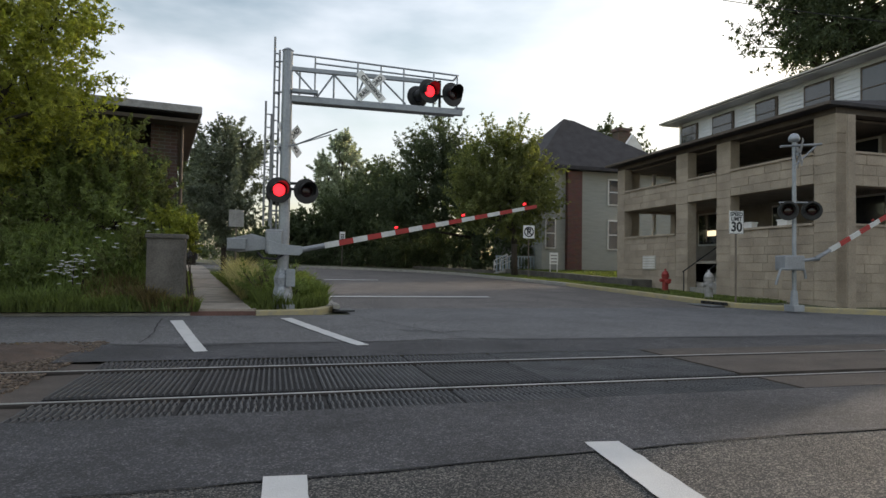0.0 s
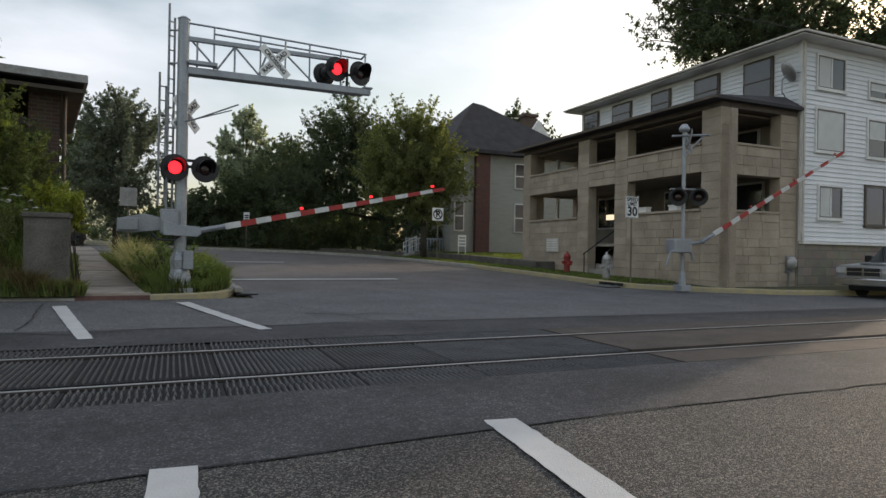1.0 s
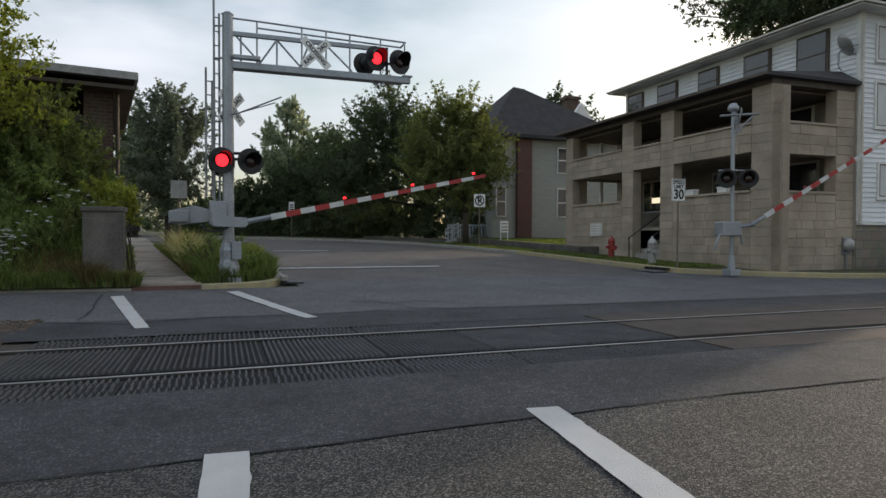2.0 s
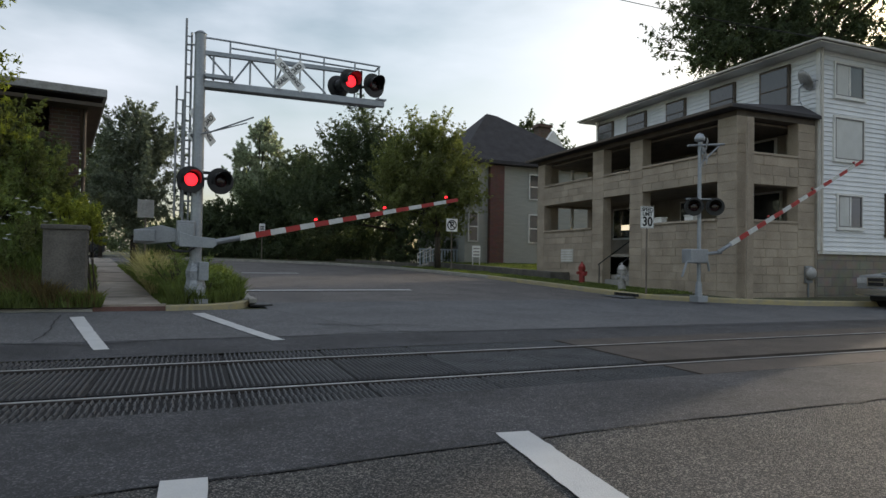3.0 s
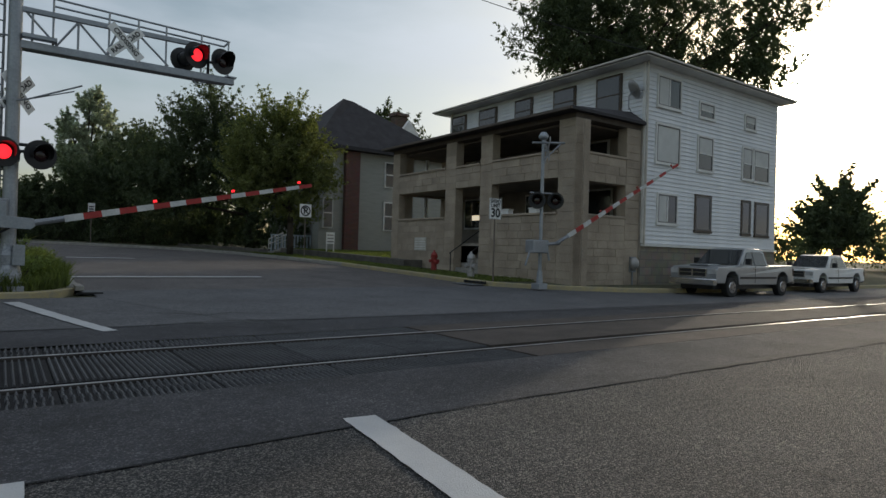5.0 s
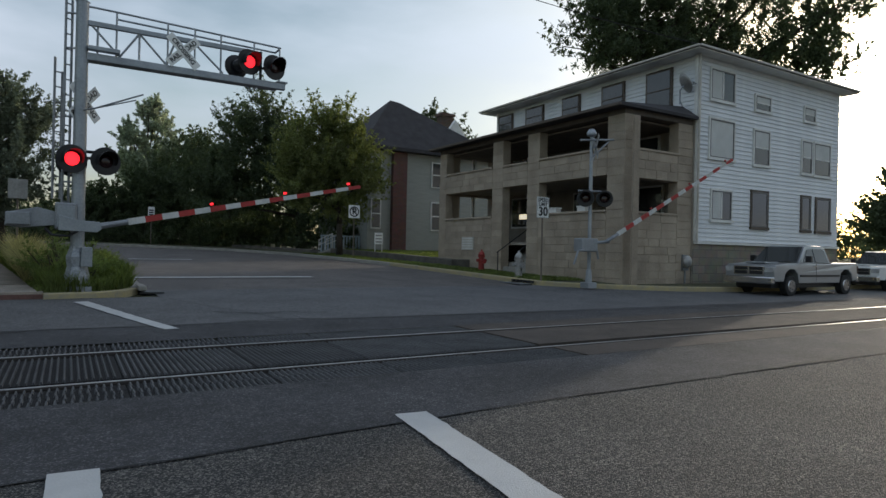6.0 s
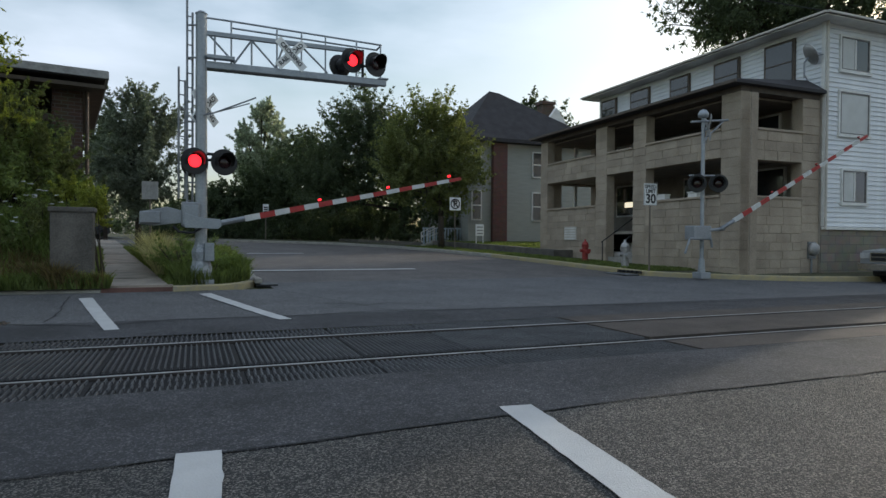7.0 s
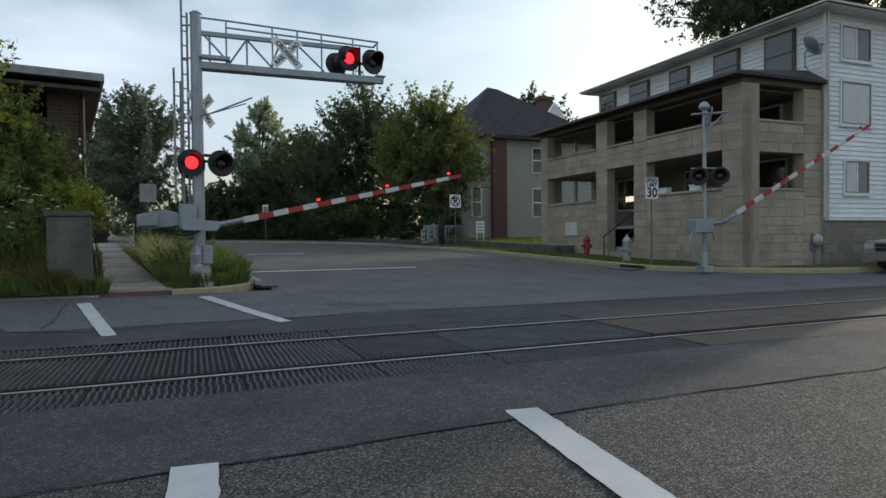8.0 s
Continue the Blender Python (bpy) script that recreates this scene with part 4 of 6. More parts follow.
# ---- signs, hydrant, drain ----
def sign_post(name, at, label, w, h, bottom, words="", size=0.1, plate_mat=None, turn=0.0, extra=None):
    s = thing(name, at, label, "sign", turn=turn)
    part("post", Mesh().box(-0.022, 0.022, 0.01, 0.035, -0.1, bottom + h * 0.9), SOFFIT, s, "rust-brown steel post")
    pl = part("plate", Mesh().box(-w / 2, w / 2, -0.004, 0.008, bottom, bottom + h), plate_mat or SIGN_WHITE, s, bevel=0.003)
    if extra:
        extra(s, pl, bottom + h / 2)
    return s


def speed_words(s, pl, mid):
    text_plate(pl, "SPEED", 0.145, pose(0, -0.008, mid + 0.215, 90, 0, 0))
    text_plate(pl, "LIMIT", 0.145, pose(0, -0.008, mid + 0.09, 90, 0, 0))
    text_plate(pl, "30", 0.36, pose(0, -0.008, mid - 0.13, 90, 0, 0))
    for x0, x1, z0, z1 in ((-0.22, 0.22, 0.293, 0.300), (-0.22, 0.22, -0.300, -0.293), (-0.222, -0.215, -0.3, 0.3), (0.215, 0.222, -0.3, 0.3)):
        part("border", Mesh().box(x0, x1, -0.007, -0.004, mid + z0, mid + z1), LETTER, pl)


def parking_words(s, pl, mid):
    text_plate(pl, "P", 0.42, pose(0, -0.008, mid, 90, 0, 0))
    ring = Mesh()
    n = 32
    v = [(r * math.cos(2 * math.pi * i / n), -0.008, mid + r * math.sin(2 * math.pi * i / n)) for r in (0.195, 0.25) for i in range(n)]
    ring.add(v, [(i, (i + 1) % n, n + (i + 1) % n, n + i) for i in range(n)])
    part("ring", ring, LETTER, pl, "dark prohibition ring")
    part("slash", Mesh().box(-0.23, 0.23, -0.011, -0.009, -0.028, 0.028, pose(0, 0, mid, 0, 45, 0)), LETTER, pl)


sign_post("speed_limit_sign", (13.42, 15.25, ground_z(15.25) + 0.1), "white speed limit sign with black figures on a post", 0.46, 0.62, 1.88, extra=speed_words)
sign_post("no_parking_sign", (13.2, 28.9, ground_z(28.9) + 0.1), "white no parking sign with dark ring on a post", 0.58, 0.62, 1.92, extra=parking_words)
sign_post("street_sign", (5.75, 42.8, ground_z(42) + 0.1), "small white street sign on a post", 0.36, 0.62, 1.75,
          extra=lambda s, pl, mid: [part("bar", Mesh().box(-0.12, 0.12, -0.008, -0.005, mid + o, mid + o + 0.08), LETTER, pl) for o in (-0.22, -0.08, 0.06)])
sign_post("sign_back", (0.28, 20.3, ground_z(20.3) + 0.1), "pale grey sign board seen from behind on a post", 0.42, 0.50, 1.80, plate_mat=SIGN_BACK)


def hydrant(at, label, mat, k=1.0, name="fire_hydrant"):
    h = thing(name, at, label, "fire hydrant")
    part("barrel", Mesh().lathe([(0.15 * k, -0.05), (0.15 * k, 0.05), (0.10 * k, 0.06), (0.10 * k, 0.48 * k), (0.125 * k, 0.49 * k), (0.125 * k, 0.53 * k)], 18), mat, h, smooth=False)
    part("bonnet", Mesh().lathe([(0.12 * k, 0.53 * k), (0.115 * k, 0.60 * k), (0.07 * k, 0.68 * k), (0.03 * k, 0.70 * k), (0.03 * k, 0.76 * k)], 16), mat, h, smooth=True)
    for s in (-1, 1):
        part("outlet", Mesh().tube((0.08 * s * k, 0, 0.38 * k), (0.19 * s * k, 0, 0.38 * k), 0.055 * k), mat, h)
    part("outlet_cap", Mesh().tube((0, -0.08 * k, 0.34 * k), (0, -0.2 * k, 0.34 * k), 0.07 * k), mat, h)
    return h


hydrant((14.4, 19.8, ground_z(19.8) + 0.09), "red fire hydrant on the grass verge", HYDRANT_RED, 1.05)
hydrant((13.62, 16.6, ground_z(16.6) + 0.09), "pale grey standpipe on the grass by the kerb", SIGN_BACK, 1.15, "standpipe")
dr = thing("storm_drain", (12.98, 15.75, ground_z(15.75)), "dark iron storm drain grate at the kerb", "storm drain")
part("frame", Mesh().box(-0.40, 0.04, -0.55, 0.55, -0.03, 0.012), BLACK, dr)
for k in range(9):
    part("bar", Mesh().box(-0.37, 0.02, -0.5 + k * 0.12, -0.46 + k * 0.12, 0.012, 0.03), GALV, dr)
for k in range(6):
    part("slot", Mesh().box(0.10, 0.165, -0.5 + k * 0.18, -0.39 + k * 0.18, 0.03, 0.11), BLACK, dr)
dl = thing("kerb_drain", (2.72, 14.85, ground_z(14.85)), "dark kerb inlet beside the street corner", "storm drain")
part("lid", Mesh().box(-0.1, 0.34, -0.35, 0.35, -0.02, 0.015), BLACK, dl)
part("hood", Mesh().box(-0.12, 0.02, -0.4, 0.4, 0.05, 0.14), KERB, dl, bevel=0.01)


# ---- apartment house with stone porch ----
apt = thing("apartment_house", (15.5, 13.7, 0.0), "white clapboard apartment house with two-storey tan stone porch", "apartment house")
AX, AY = 15.5, 13.7


def at_apt(mesh):
    mesh.v = [(x - AX, y - AY, z) for x, y, z in mesh.v]
    return mesh


G0 = 0.1
front = []          # (y0, y1, z0, z1) solid pieces of the porch front
for y0, y1 in ((24.20, 24.75), (20.08, 20.75), (17.95, 18.60), (14.06, 14.75)):
    front.append((y0, y1, G0, 5.30))
for y0, y1 in ((20.75, 24.20), (14.75, 17.95)):
    front += [(y0, y1, G0, 2.38), (y0, y1, 3.52, 4.30)]
front.append((18.60, 20.08, 3.52, 4.28))
porch = part("porch_wall", Mesh().box(0.06, 0.30, 0.05, 0.10, 0.12, 5.2), STONE_PLAIN, apt, "tan rock-faced stone porch")
rng = random.Random(5)
blocks = []


def stone_run(a0, a1, z0, z1, place):
    """Courses of rough blocks filling a wall face."""
    rows = max(1, round((z1 - z0) / 0.26))
    h = (z1 - z0) / rows
    for r in range(rows):
        a = a0
        while a < a1 - 0.01:
            w = rng.uniform(0.42, 0.75)
            b = a1 if a1 - a - w < 0.3 else a + w
            place(a, b, z0 + r * h, z0 + (r + 1) * h)
            a = b


def block_front(a, b, z0, z1):
    p = rng.uniform(-0.012, 0.0)
    j = 0.003
    blocks.append(Mesh().add([(15.508, a + j, z0 + j), (15.508, b - j, z0 + j), (15.508, b - j, z1 - j), (15.508, a + j, z1 - j),
                              (15.5 + p, a + 0.009, z0 + 0.009), (15.5 + p, b - 0.009, z0 + 0.009), (15.5 + p, b - 0.009, z1 - 0.009), (15.5 + p, a + 0.009, z1 - 0.009)],
                             [(4, 7, 6, 5), (0, 4, 5, 1), (1, 5, 6, 2), (2, 6, 7, 3), (3, 7, 4, 0)]))


def block_side(a, b, z0, z1):
    p = rng.uniform(-0.012, 0.0)
    j = 0.003
    blocks.append(Mesh().add([(a + j, 14.068, z0 + j), (b - j, 14.068, z0 + j), (b - j, 14.068, z1 - j), (a + j, 14.068, z1 - j),
                              (a + 0.009, 14.06 + p, z0 + 0.009), (b - 0.009, 14.06 + p, z0 + 0.009), (b - 0.009, 14.06 + p, z1 - 0.009), (a + 0.009, 14.06 + p, z1 - 0.009)],
                             [(4, 5, 6, 7), (0, 1, 5, 4), (1, 2, 6, 5), (2, 3, 7, 6), (3, 0, 4, 7)]))


for y0, y1, z0, z1 in front:
    part("porch_pier", at_apt(Mesh().box(15.508, 15.85, y0, y1, z0, z1)), STONE_PLAIN, apt)
    stone_run(y0, y1, z0, z1, block_front)
side = [(15.53, 15.96, G0, 5.30), (17.90, 18.62, G0, 5.30), (15.96, 17.90, G0, 2.34), (15.96, 17.90, 3.42, 4.26)]
for x0, x1, z0, z1 in side:
    part("porch_pier", at_apt(Mesh().box(x0 + (0.32 if x0 < 15.6 else 0), x1, 14.068, 14.41, z0, z1)), STONE_PLAIN, apt)
    stone_run(x0 if x0 > 15.6 else 15.5, x1, z0, z1, block_side)
for b in blocks:
    part("stone_block", at_apt(b), STONE_PLAIN, porch)
for y0, y1 in ((20.75, 24.20), (14.75, 17.95)):
    for z in (2.38, 4.30):
        part("coping", at_apt(Mesh().box(15.44, 15.9, y0, y1, z, z + 0.07)), STONE_PLAIN, apt, "stone coping", bevel=0.01)
part("coping", at_apt(Mesh().box(15.44, 15.9, 18.60, 20.08, 4.28, 4.35)), STONE_PLAIN, apt, "stone coping", bevel=0.01)
for z in (2.34, 4.26):
    part("coping", at_apt(Mesh().box(15.96, 17.90, 14.02, 14.46, z, z + 0.07)), STONE_PLAIN, apt, "stone coping", bevel=0.01)
for x0, x1, z0, z1 in ((15.86, 16.35, G0, 5.3), (18.1, 18.6, G0, 5.3), (16.35, 18.1, G0, 2.38), (16.35, 18.1, 3.52, 4.30)):
    part("porch_pier", at_apt(Mesh().box(x0, x1, 24.42, 24.74, z0, z1)), STONE_PLAIN, apt)
for z0, z1 in ((2.38, 3.52), (4.30, 5.3)):
    part("porch_post", at_apt(Mesh().box(17.1, 17.22, 24.5, 24.62, z0, z1)), TRIM, apt, "white painted post", bevel=0.01)
part("porch_floor", at_apt(Mesh().box(15.86, 18.6, 14.42, 24.7, 1.35, 1.45)), INSIDE, apt)
part("upper_floor", at_apt(Mesh().box(15.86, 18.6, 14.42, 24.7, 3.60, 3.75)), INSIDE, apt)
part("porch_ceiling", at_apt(Mesh().box(15.86, 18.6, 14.42, 24.7, 5.22, 5.28)), SOFFIT, apt)
for k in range(7):
    part("step", at_apt(Mesh().box(15.3 + k * 0.28, 15.3 + (k + 1) * 0.28 + 0.02, 18.62, 20.06, 0.1, 0.36 + k * 0.165)), KERB, apt)
for y in (18.75, 19.95):
    part("stair_rail", at_apt(Mesh().path([(15.2, y, 1.05), (17.0, y, 2.2)], 0.02).tube((15.25, y, 0.1), (15.25, y, 1.08), 0.02)), BLACK, apt)
part("porch_beam", at_apt(Mesh().box(15.5, 15.86, 14.06, 24.75, 5.30, 5.46).box(15.87, 18.6, 14.06, 14.41, 5.30, 5.46)), TRIM_BROWN, apt)
roof = Mesh()
roof.add([(15.12, 13.86, 5.46), (18.62, 13.86, 5.46), (18.62, 25.05, 5.46), (15.12, 25.05, 5.46), (15.12, 13.86, 5.55), (18.62, 13.86, 5.55), (18.62, 25.05, 5.55), (15.12, 25.05, 5.55),
          (18.62, 14.5, 6.0), (18.62, 24.4, 6.0)],
         [(0, 3, 2, 1), (0, 1, 5, 4), (3, 0, 4, 7), (2, 3, 7, 6), (4, 8, 9, 7), (4, 5, 8), (7, 9, 6), (1, 2, 6, 9, 8, 5)])
part("porch_roof", at_apt(roof), ROOFING, apt, "dark shingled porch roof")
part("gutter", at_apt(Mesh().box(15.05, 15.12, 13.86, 25.05, 5.46, 5.54)), TRIM_BROWN, apt)
# back wall of the porch with its doors and panes
part("inner_wall", at_apt(Mesh().box(18.6, 18.8, 14.0, 24.9, 0.2, 5.6)), INSIDE, apt)
for y0, y1, z0, z1 in ((21.0, 21.7, 2.2, 3.4), (22.2, 23.4, 2.2, 3.4), (15.2, 16.2, 2.2, 3.4), (18.6, 19.4, 1.5, 3.4), (21.2, 22.0, 4.1, 5.1), (22.6, 23.4, 4.1, 5.1), (15.4, 16.3, 4.1, 5.1)):
    w = part("porch_window", at_apt(Mesh().box(18.54, 18.6, y0 - 0.07, y1 + 0.07, z0 - 0.07, z1 + 0.07)), TRIM, apt)
    part("pane", at_apt(Mesh().box(18.52, 18.535, y0, y1, z0, z1)), GLASS, w)
part("transom_light", at_apt(Mesh().box(18.50, 18.53, 22.35, 22.85, 2.52, 2.74)), TRANSOM, apt, "lit transom pane above the inner door")
# white upper walls
body = Mesh().box(18.8, 27.4, 14.06, 24.95, 1.5, 7.66)
part("wall_core", at_apt(body), SIDING, apt)
base_w = Mesh().box(18.63, 27.4, 13.98, 25.0, 0.0, 1.5)
part("basement_wall", at_apt(base_w), STONE, apt, "tan stone basement wall")
part("water_table", at_apt(Mesh().box(18.64, 27.45, 13.9, 13.98, 1.48, 1.56)), TRIM, apt, bevel=0.01)
wall = part("side_wall", at_apt(Mesh().box(18.64, 18.76, 13.94, 14.06, 1.58, 7.6)), TRIM, apt, "white corner board")
n_rows = 42
rh = (7.6 - 1.58) / n_rows
bm = Mesh()
bm.add([(0, 0, 0), (8.66, 0, 0), (8.66, 0.055, 0), (0, 0.055, 0), (0, 0.028, rh), (8.66, 0.028, rh), (8.66, 0.055, rh), (0, 0.055, rh)],
       [(0, 1, 5, 4), (0, 3, 2, 1), (4, 5, 6, 7), (0, 4, 7, 3), (1, 2, 6, 5)])
bd = bm.data("siding_board", SIDING)
for k in range(n_rows):
    ob = new("siding_board", bd)
    ob.parent = wall
    ob.location = (18.76 - AX, 13.985 - AY, 1.58 + k * rh)
wall_f = part("front_wall", at_apt(Mesh().box(18.66, 18.8, 24.8, 24.92, 5.6, 7.6)), TRIM, apt, "white corner board")
bm = Mesh()
bm.add([(0, 0, 0), (0, 10.7, 0), (0.055, 10.7, 0), (0.055, 0, 0), (0.028, 0, rh), (0.028, 10.7, rh), (0.055, 10.7, rh), (0.055, 0, rh)],
       [(0, 4, 5, 1), (0, 1, 2, 3), (4, 7, 6, 5), (0, 3, 7, 4), (1, 5, 6, 2)])
bd = bm.data("siding_board_front", SIDING)
for k in range(14):
    ob = new("siding_board", bd)
    ob.parent = wall_f
    ob.location = (18.72 - AX, 14.08 - AY, 7.6 - (k + 1) * rh)


def side_window(x0, x1, z0, z1, kind):
    """kind: blind, sash, slider or dark."""
    w = part("window", at_apt(Mesh().box(x0 - 0.055, x0, 13.945, 14.0, z0 - 0.05, z1 + 0.06).box(x1, x1 + 0.055, 13.945, 14.0, z0 - 0.05, z1 + 0.06)
                              .box(x0, x1, 13.945, 14.0, z1, z1 + 0.06).box(x0 - 0.08, x1 + 0.08, 13.92, 14.0, z0 - 0.09, z0)), TRIM if kind != "dark" else TRIM_BROWN, apt)
    part("pane", at_apt(Mesh().box(x0, x1, 13.965, 13.975, z0, z1)), BLIND if kind == "blind" else GLASS, w, "pale lowered blind" if kind == "blind" else "")
    sash = Mesh()
    for a0, a1, b0, b1 in ((x0, x0 + 0.045, z0, z1), (x1 - 0.045, x1, z0, z1), (x0 + 0.045, x1 - 0.045, z1 - 0.045, z1), (x0 + 0.045, x1 - 0.045, z0, z0 + 0.04)):
        sash.box(a0, a1, 13.948, 13.965, b0, b1)
    part("sash_frame", at_apt(sash), SASH_GREY, w, "weathered grey sash")
    if kind in ("sash", "slider"):
        zm, xm = (z0 + z1) / 2, (x0 + x1) / 2
        bar = Mesh().box(x0, x1, 13.95, 13.964, zm - 0.025, zm + 0.025) if kind == "sash" else Mesh().box(xm - 0.03, xm + 0.03, 13.95, 13.964, z0, z1)
        part("sash_bar", at_apt(bar), TRIM, w)
    if kind == "sash":
        part("blind", at_apt(Mesh().box(x0 + 0.02, x1 - 0.02, 13.957, 13.963, (z0 + z1) / 2 + 0.03, z1)), BLIND, w, "half-lowered pale blind")
    if kind == "slider":
        part("curtain", at_apt(Mesh().box(x0 + 0.02, (x0 + x1) / 2 - 0.05, 13.957, 13.963, z0, z1)), BLIND, w, "pale curtain")


side_window(19.36, 20.60, 6.28, 7.26, "slider")
side_window(19.34, 20.62, 4.36, 5.62, "blind")
side_window(19.50, 20.55, 2.31, 3.27, "slider")
side_window(21.82, 22.69, 6.25, 6.74, "sash")
side_window(21.78, 22.67, 4.34, 5.52, "sash")
side_window(21.71, 22.64, 2.15, 3.38, "dark")
side_window(24.90, 25.60, 6.25, 6.74, "sash")
side_window(24.78, 25.43, 4.29, 5.47, "sash")
side_window(25.62, 26.72, 4.27, 5.47, "sash")
side_window(24.82, 25.39, 2.15, 3.39, "dark")
side_window(25.82, 26.78, 2.13, 3.38, "dark")
for y0, y1, z0 in ((23.80, 24.70, 6.65), (21.65, 22.70, 6.6), (19.45, 20.33, 6.5), (17.15, 18.12, 6.4), (15.05, 16.0, 6.1)):
    w = part("window", at_apt(Mesh().box(18.66, 18.74, y0 - 0.08, y1 + 0.08, z0 - 0.08, 7.42)), TRIM_BROWN, apt)
    part("pane", at_apt(Mesh().box(18.645, 18.66, y0, y1, z0, 7.34)), GLASS, w)
    part("sash_bar", at_apt(Mesh().box(18.63, 18.645, y0, y1, (z0 + 7.34) / 2 - 0.02, (z0 + 7.34) / 2 + 0.02)), TRIM_BROWN, w)
top = Mesh()
top.add([(18.1, 13.5, 7.64), (27.95, 13.5, 7.64), (27.95, 25.55, 7.64), (18.1, 25.55, 7.64), (18.1, 13.5, 7.71), (27.95, 13.5, 7.71), (27.95, 25.55, 7.71), (18.1, 25.55, 7.71),
         (22.4, 19.4, 9.3), (23.8, 19.4, 9.3)],
        [(0, 3, 2, 1), (0, 1, 5, 4), (1, 2, 6, 5), (2, 3, 7, 6), (3, 0, 4, 7), (4, 5, 9, 8), (5, 6, 9), (6, 7, 8, 9), (7, 4, 8)])
part("main_roof", at_apt(top), ROOFING, apt, "low dark hipped roof")
part("soffit", at_apt(Mesh().box(18.13, 27.92, 13.53, 25.52, 7.60, 7.636)), TRIM, apt, "pale painted soffit")
part("eave_gutter", at_apt(Mesh().box(18.03, 18.1, 13.5, 25.55, 7.645, 7.70).box(18.1, 27.95, 13.43, 13.5, 7.645, 7.70)), EAVE, apt)
part("downpipe", at_apt(Mesh().path([(18.68, 13.88, 7.6), (18.68, 13.88, 1.5)], 0.035)), EAVE, apt)
vent = part("vent", at_apt(Mesh().box(15.46, 15.49, 21.95, 22.8, 1.12, 1.66)), EAVE, apt, "pale louvred vent in the stone")
for k in range(5):
    part("louvre", at_apt(Mesh().box(15.44, 15.46, 22.0, 22.75, 1.17 + k * 0.1, 1.21 + k * 0.1)), TRIM, vent)
meter = part("meter", at_apt(Mesh().lathe([(0.19, 0.0), (0.2, 0.05), (0.17, 0.1), (0.1, 0.14), (0.02, 0.15)], 20, pose(18.3, 13.98, 0.9, 90, 0, 0))), SIGN_BACK, apt, "pale round meter cover", smooth=True)
part("meter_box", at_apt(Mesh().box(18.16, 18.44, 13.99, 14.06, 0.62, 1.12).tube((18.3, 14.02, 0.15), (18.3, 14.02, 0.62), 0.03)), GALV, meter)
for y, w in ((17.3, 0.42), (15.9, 0.36)):
    pb = thing("planter_box", (15.66, y, 2.45), "small pale planter box on the porch wall", "planter", "porch planters")
    part("box", Mesh().box(-0.11, 0.11, -w / 2, w / 2, 0.0, 0.17).box(-0.13, 0.13, -w / 2 - 0.02, w / 2 + 0.02, 0.14, 0.18), TRIM, pb, bevel=0.008)
    part("soil", Mesh().box(-0.1, 0.1, -w / 2 + 0.02, w / 2 - 0.02, 0.181, 0.19), BARK, pb, "dark soil")
dish = thing("satellite_dish", (18.3, 14.35, 6.1), "grey satellite dish on the porch roof", "satellite dish")
part("mount", Mesh().path([(0, 0, -0.1), (0.0, 0, 0.35), (0.1, -0.05, 0.5)], 0.025).tube((0, 0, 0), (0.25, 0.1, -0.1), 0.015), GALV, dish)
bowl = Mesh()
n = 24
v, f = [(0, 0, 0)], []
for r, h in ((0.15, 0.012), (0.28, 0.045), (0.38, 0.09)):
    v += [(r * math.cos(2 * math.pi * i / n), r * 0.8 * math.sin(2 * math.pi * i / n), h) for i in range(n)]
f += [(0, 1 + i, 1 + (i + 1) % n) for i in range(n)]
for k in range(2):
    f += [(1 + k * n + i, 1 + (k + 1) * n + i, 1 + (k + 1) * n + (i + 1) % n, 1 + k * n + (i + 1) % n) for i in range(n)]
bowl.add(v, f, pose(0.1, -0.05, 0.55, 50, 25, 40))
b = part("bowl", bowl, SIGN_BACK, dish, smooth=True)
b.modifiers.new("thick", "SOLIDIFY").thickness = 0.012
part("feed_arm", Mesh().path([(0.1, -0.05, 0.5), (0.35, -0.35, 0.55), (0.4, -0.38, 0.65)], 0.014), GALV, dish)
cable = Mesh()
pts = []
for k in range(25):
    u = k / 24 * 2.4
    p = Vector((19.0, 13.6, 7.75)) + (Vector((16.2, 18.7, 10.5)) - Vector((19.0, 13.6, 7.75))) * u
    pts.append(p - Vector((0, 0, 0.25 * (1 - (2 * k / 24 - 1) ** 2))))
tagged(part("overhead_cable", cable.path(pts, 0.014, 6), WIRE), "black overhead service cable to the house", "cable")


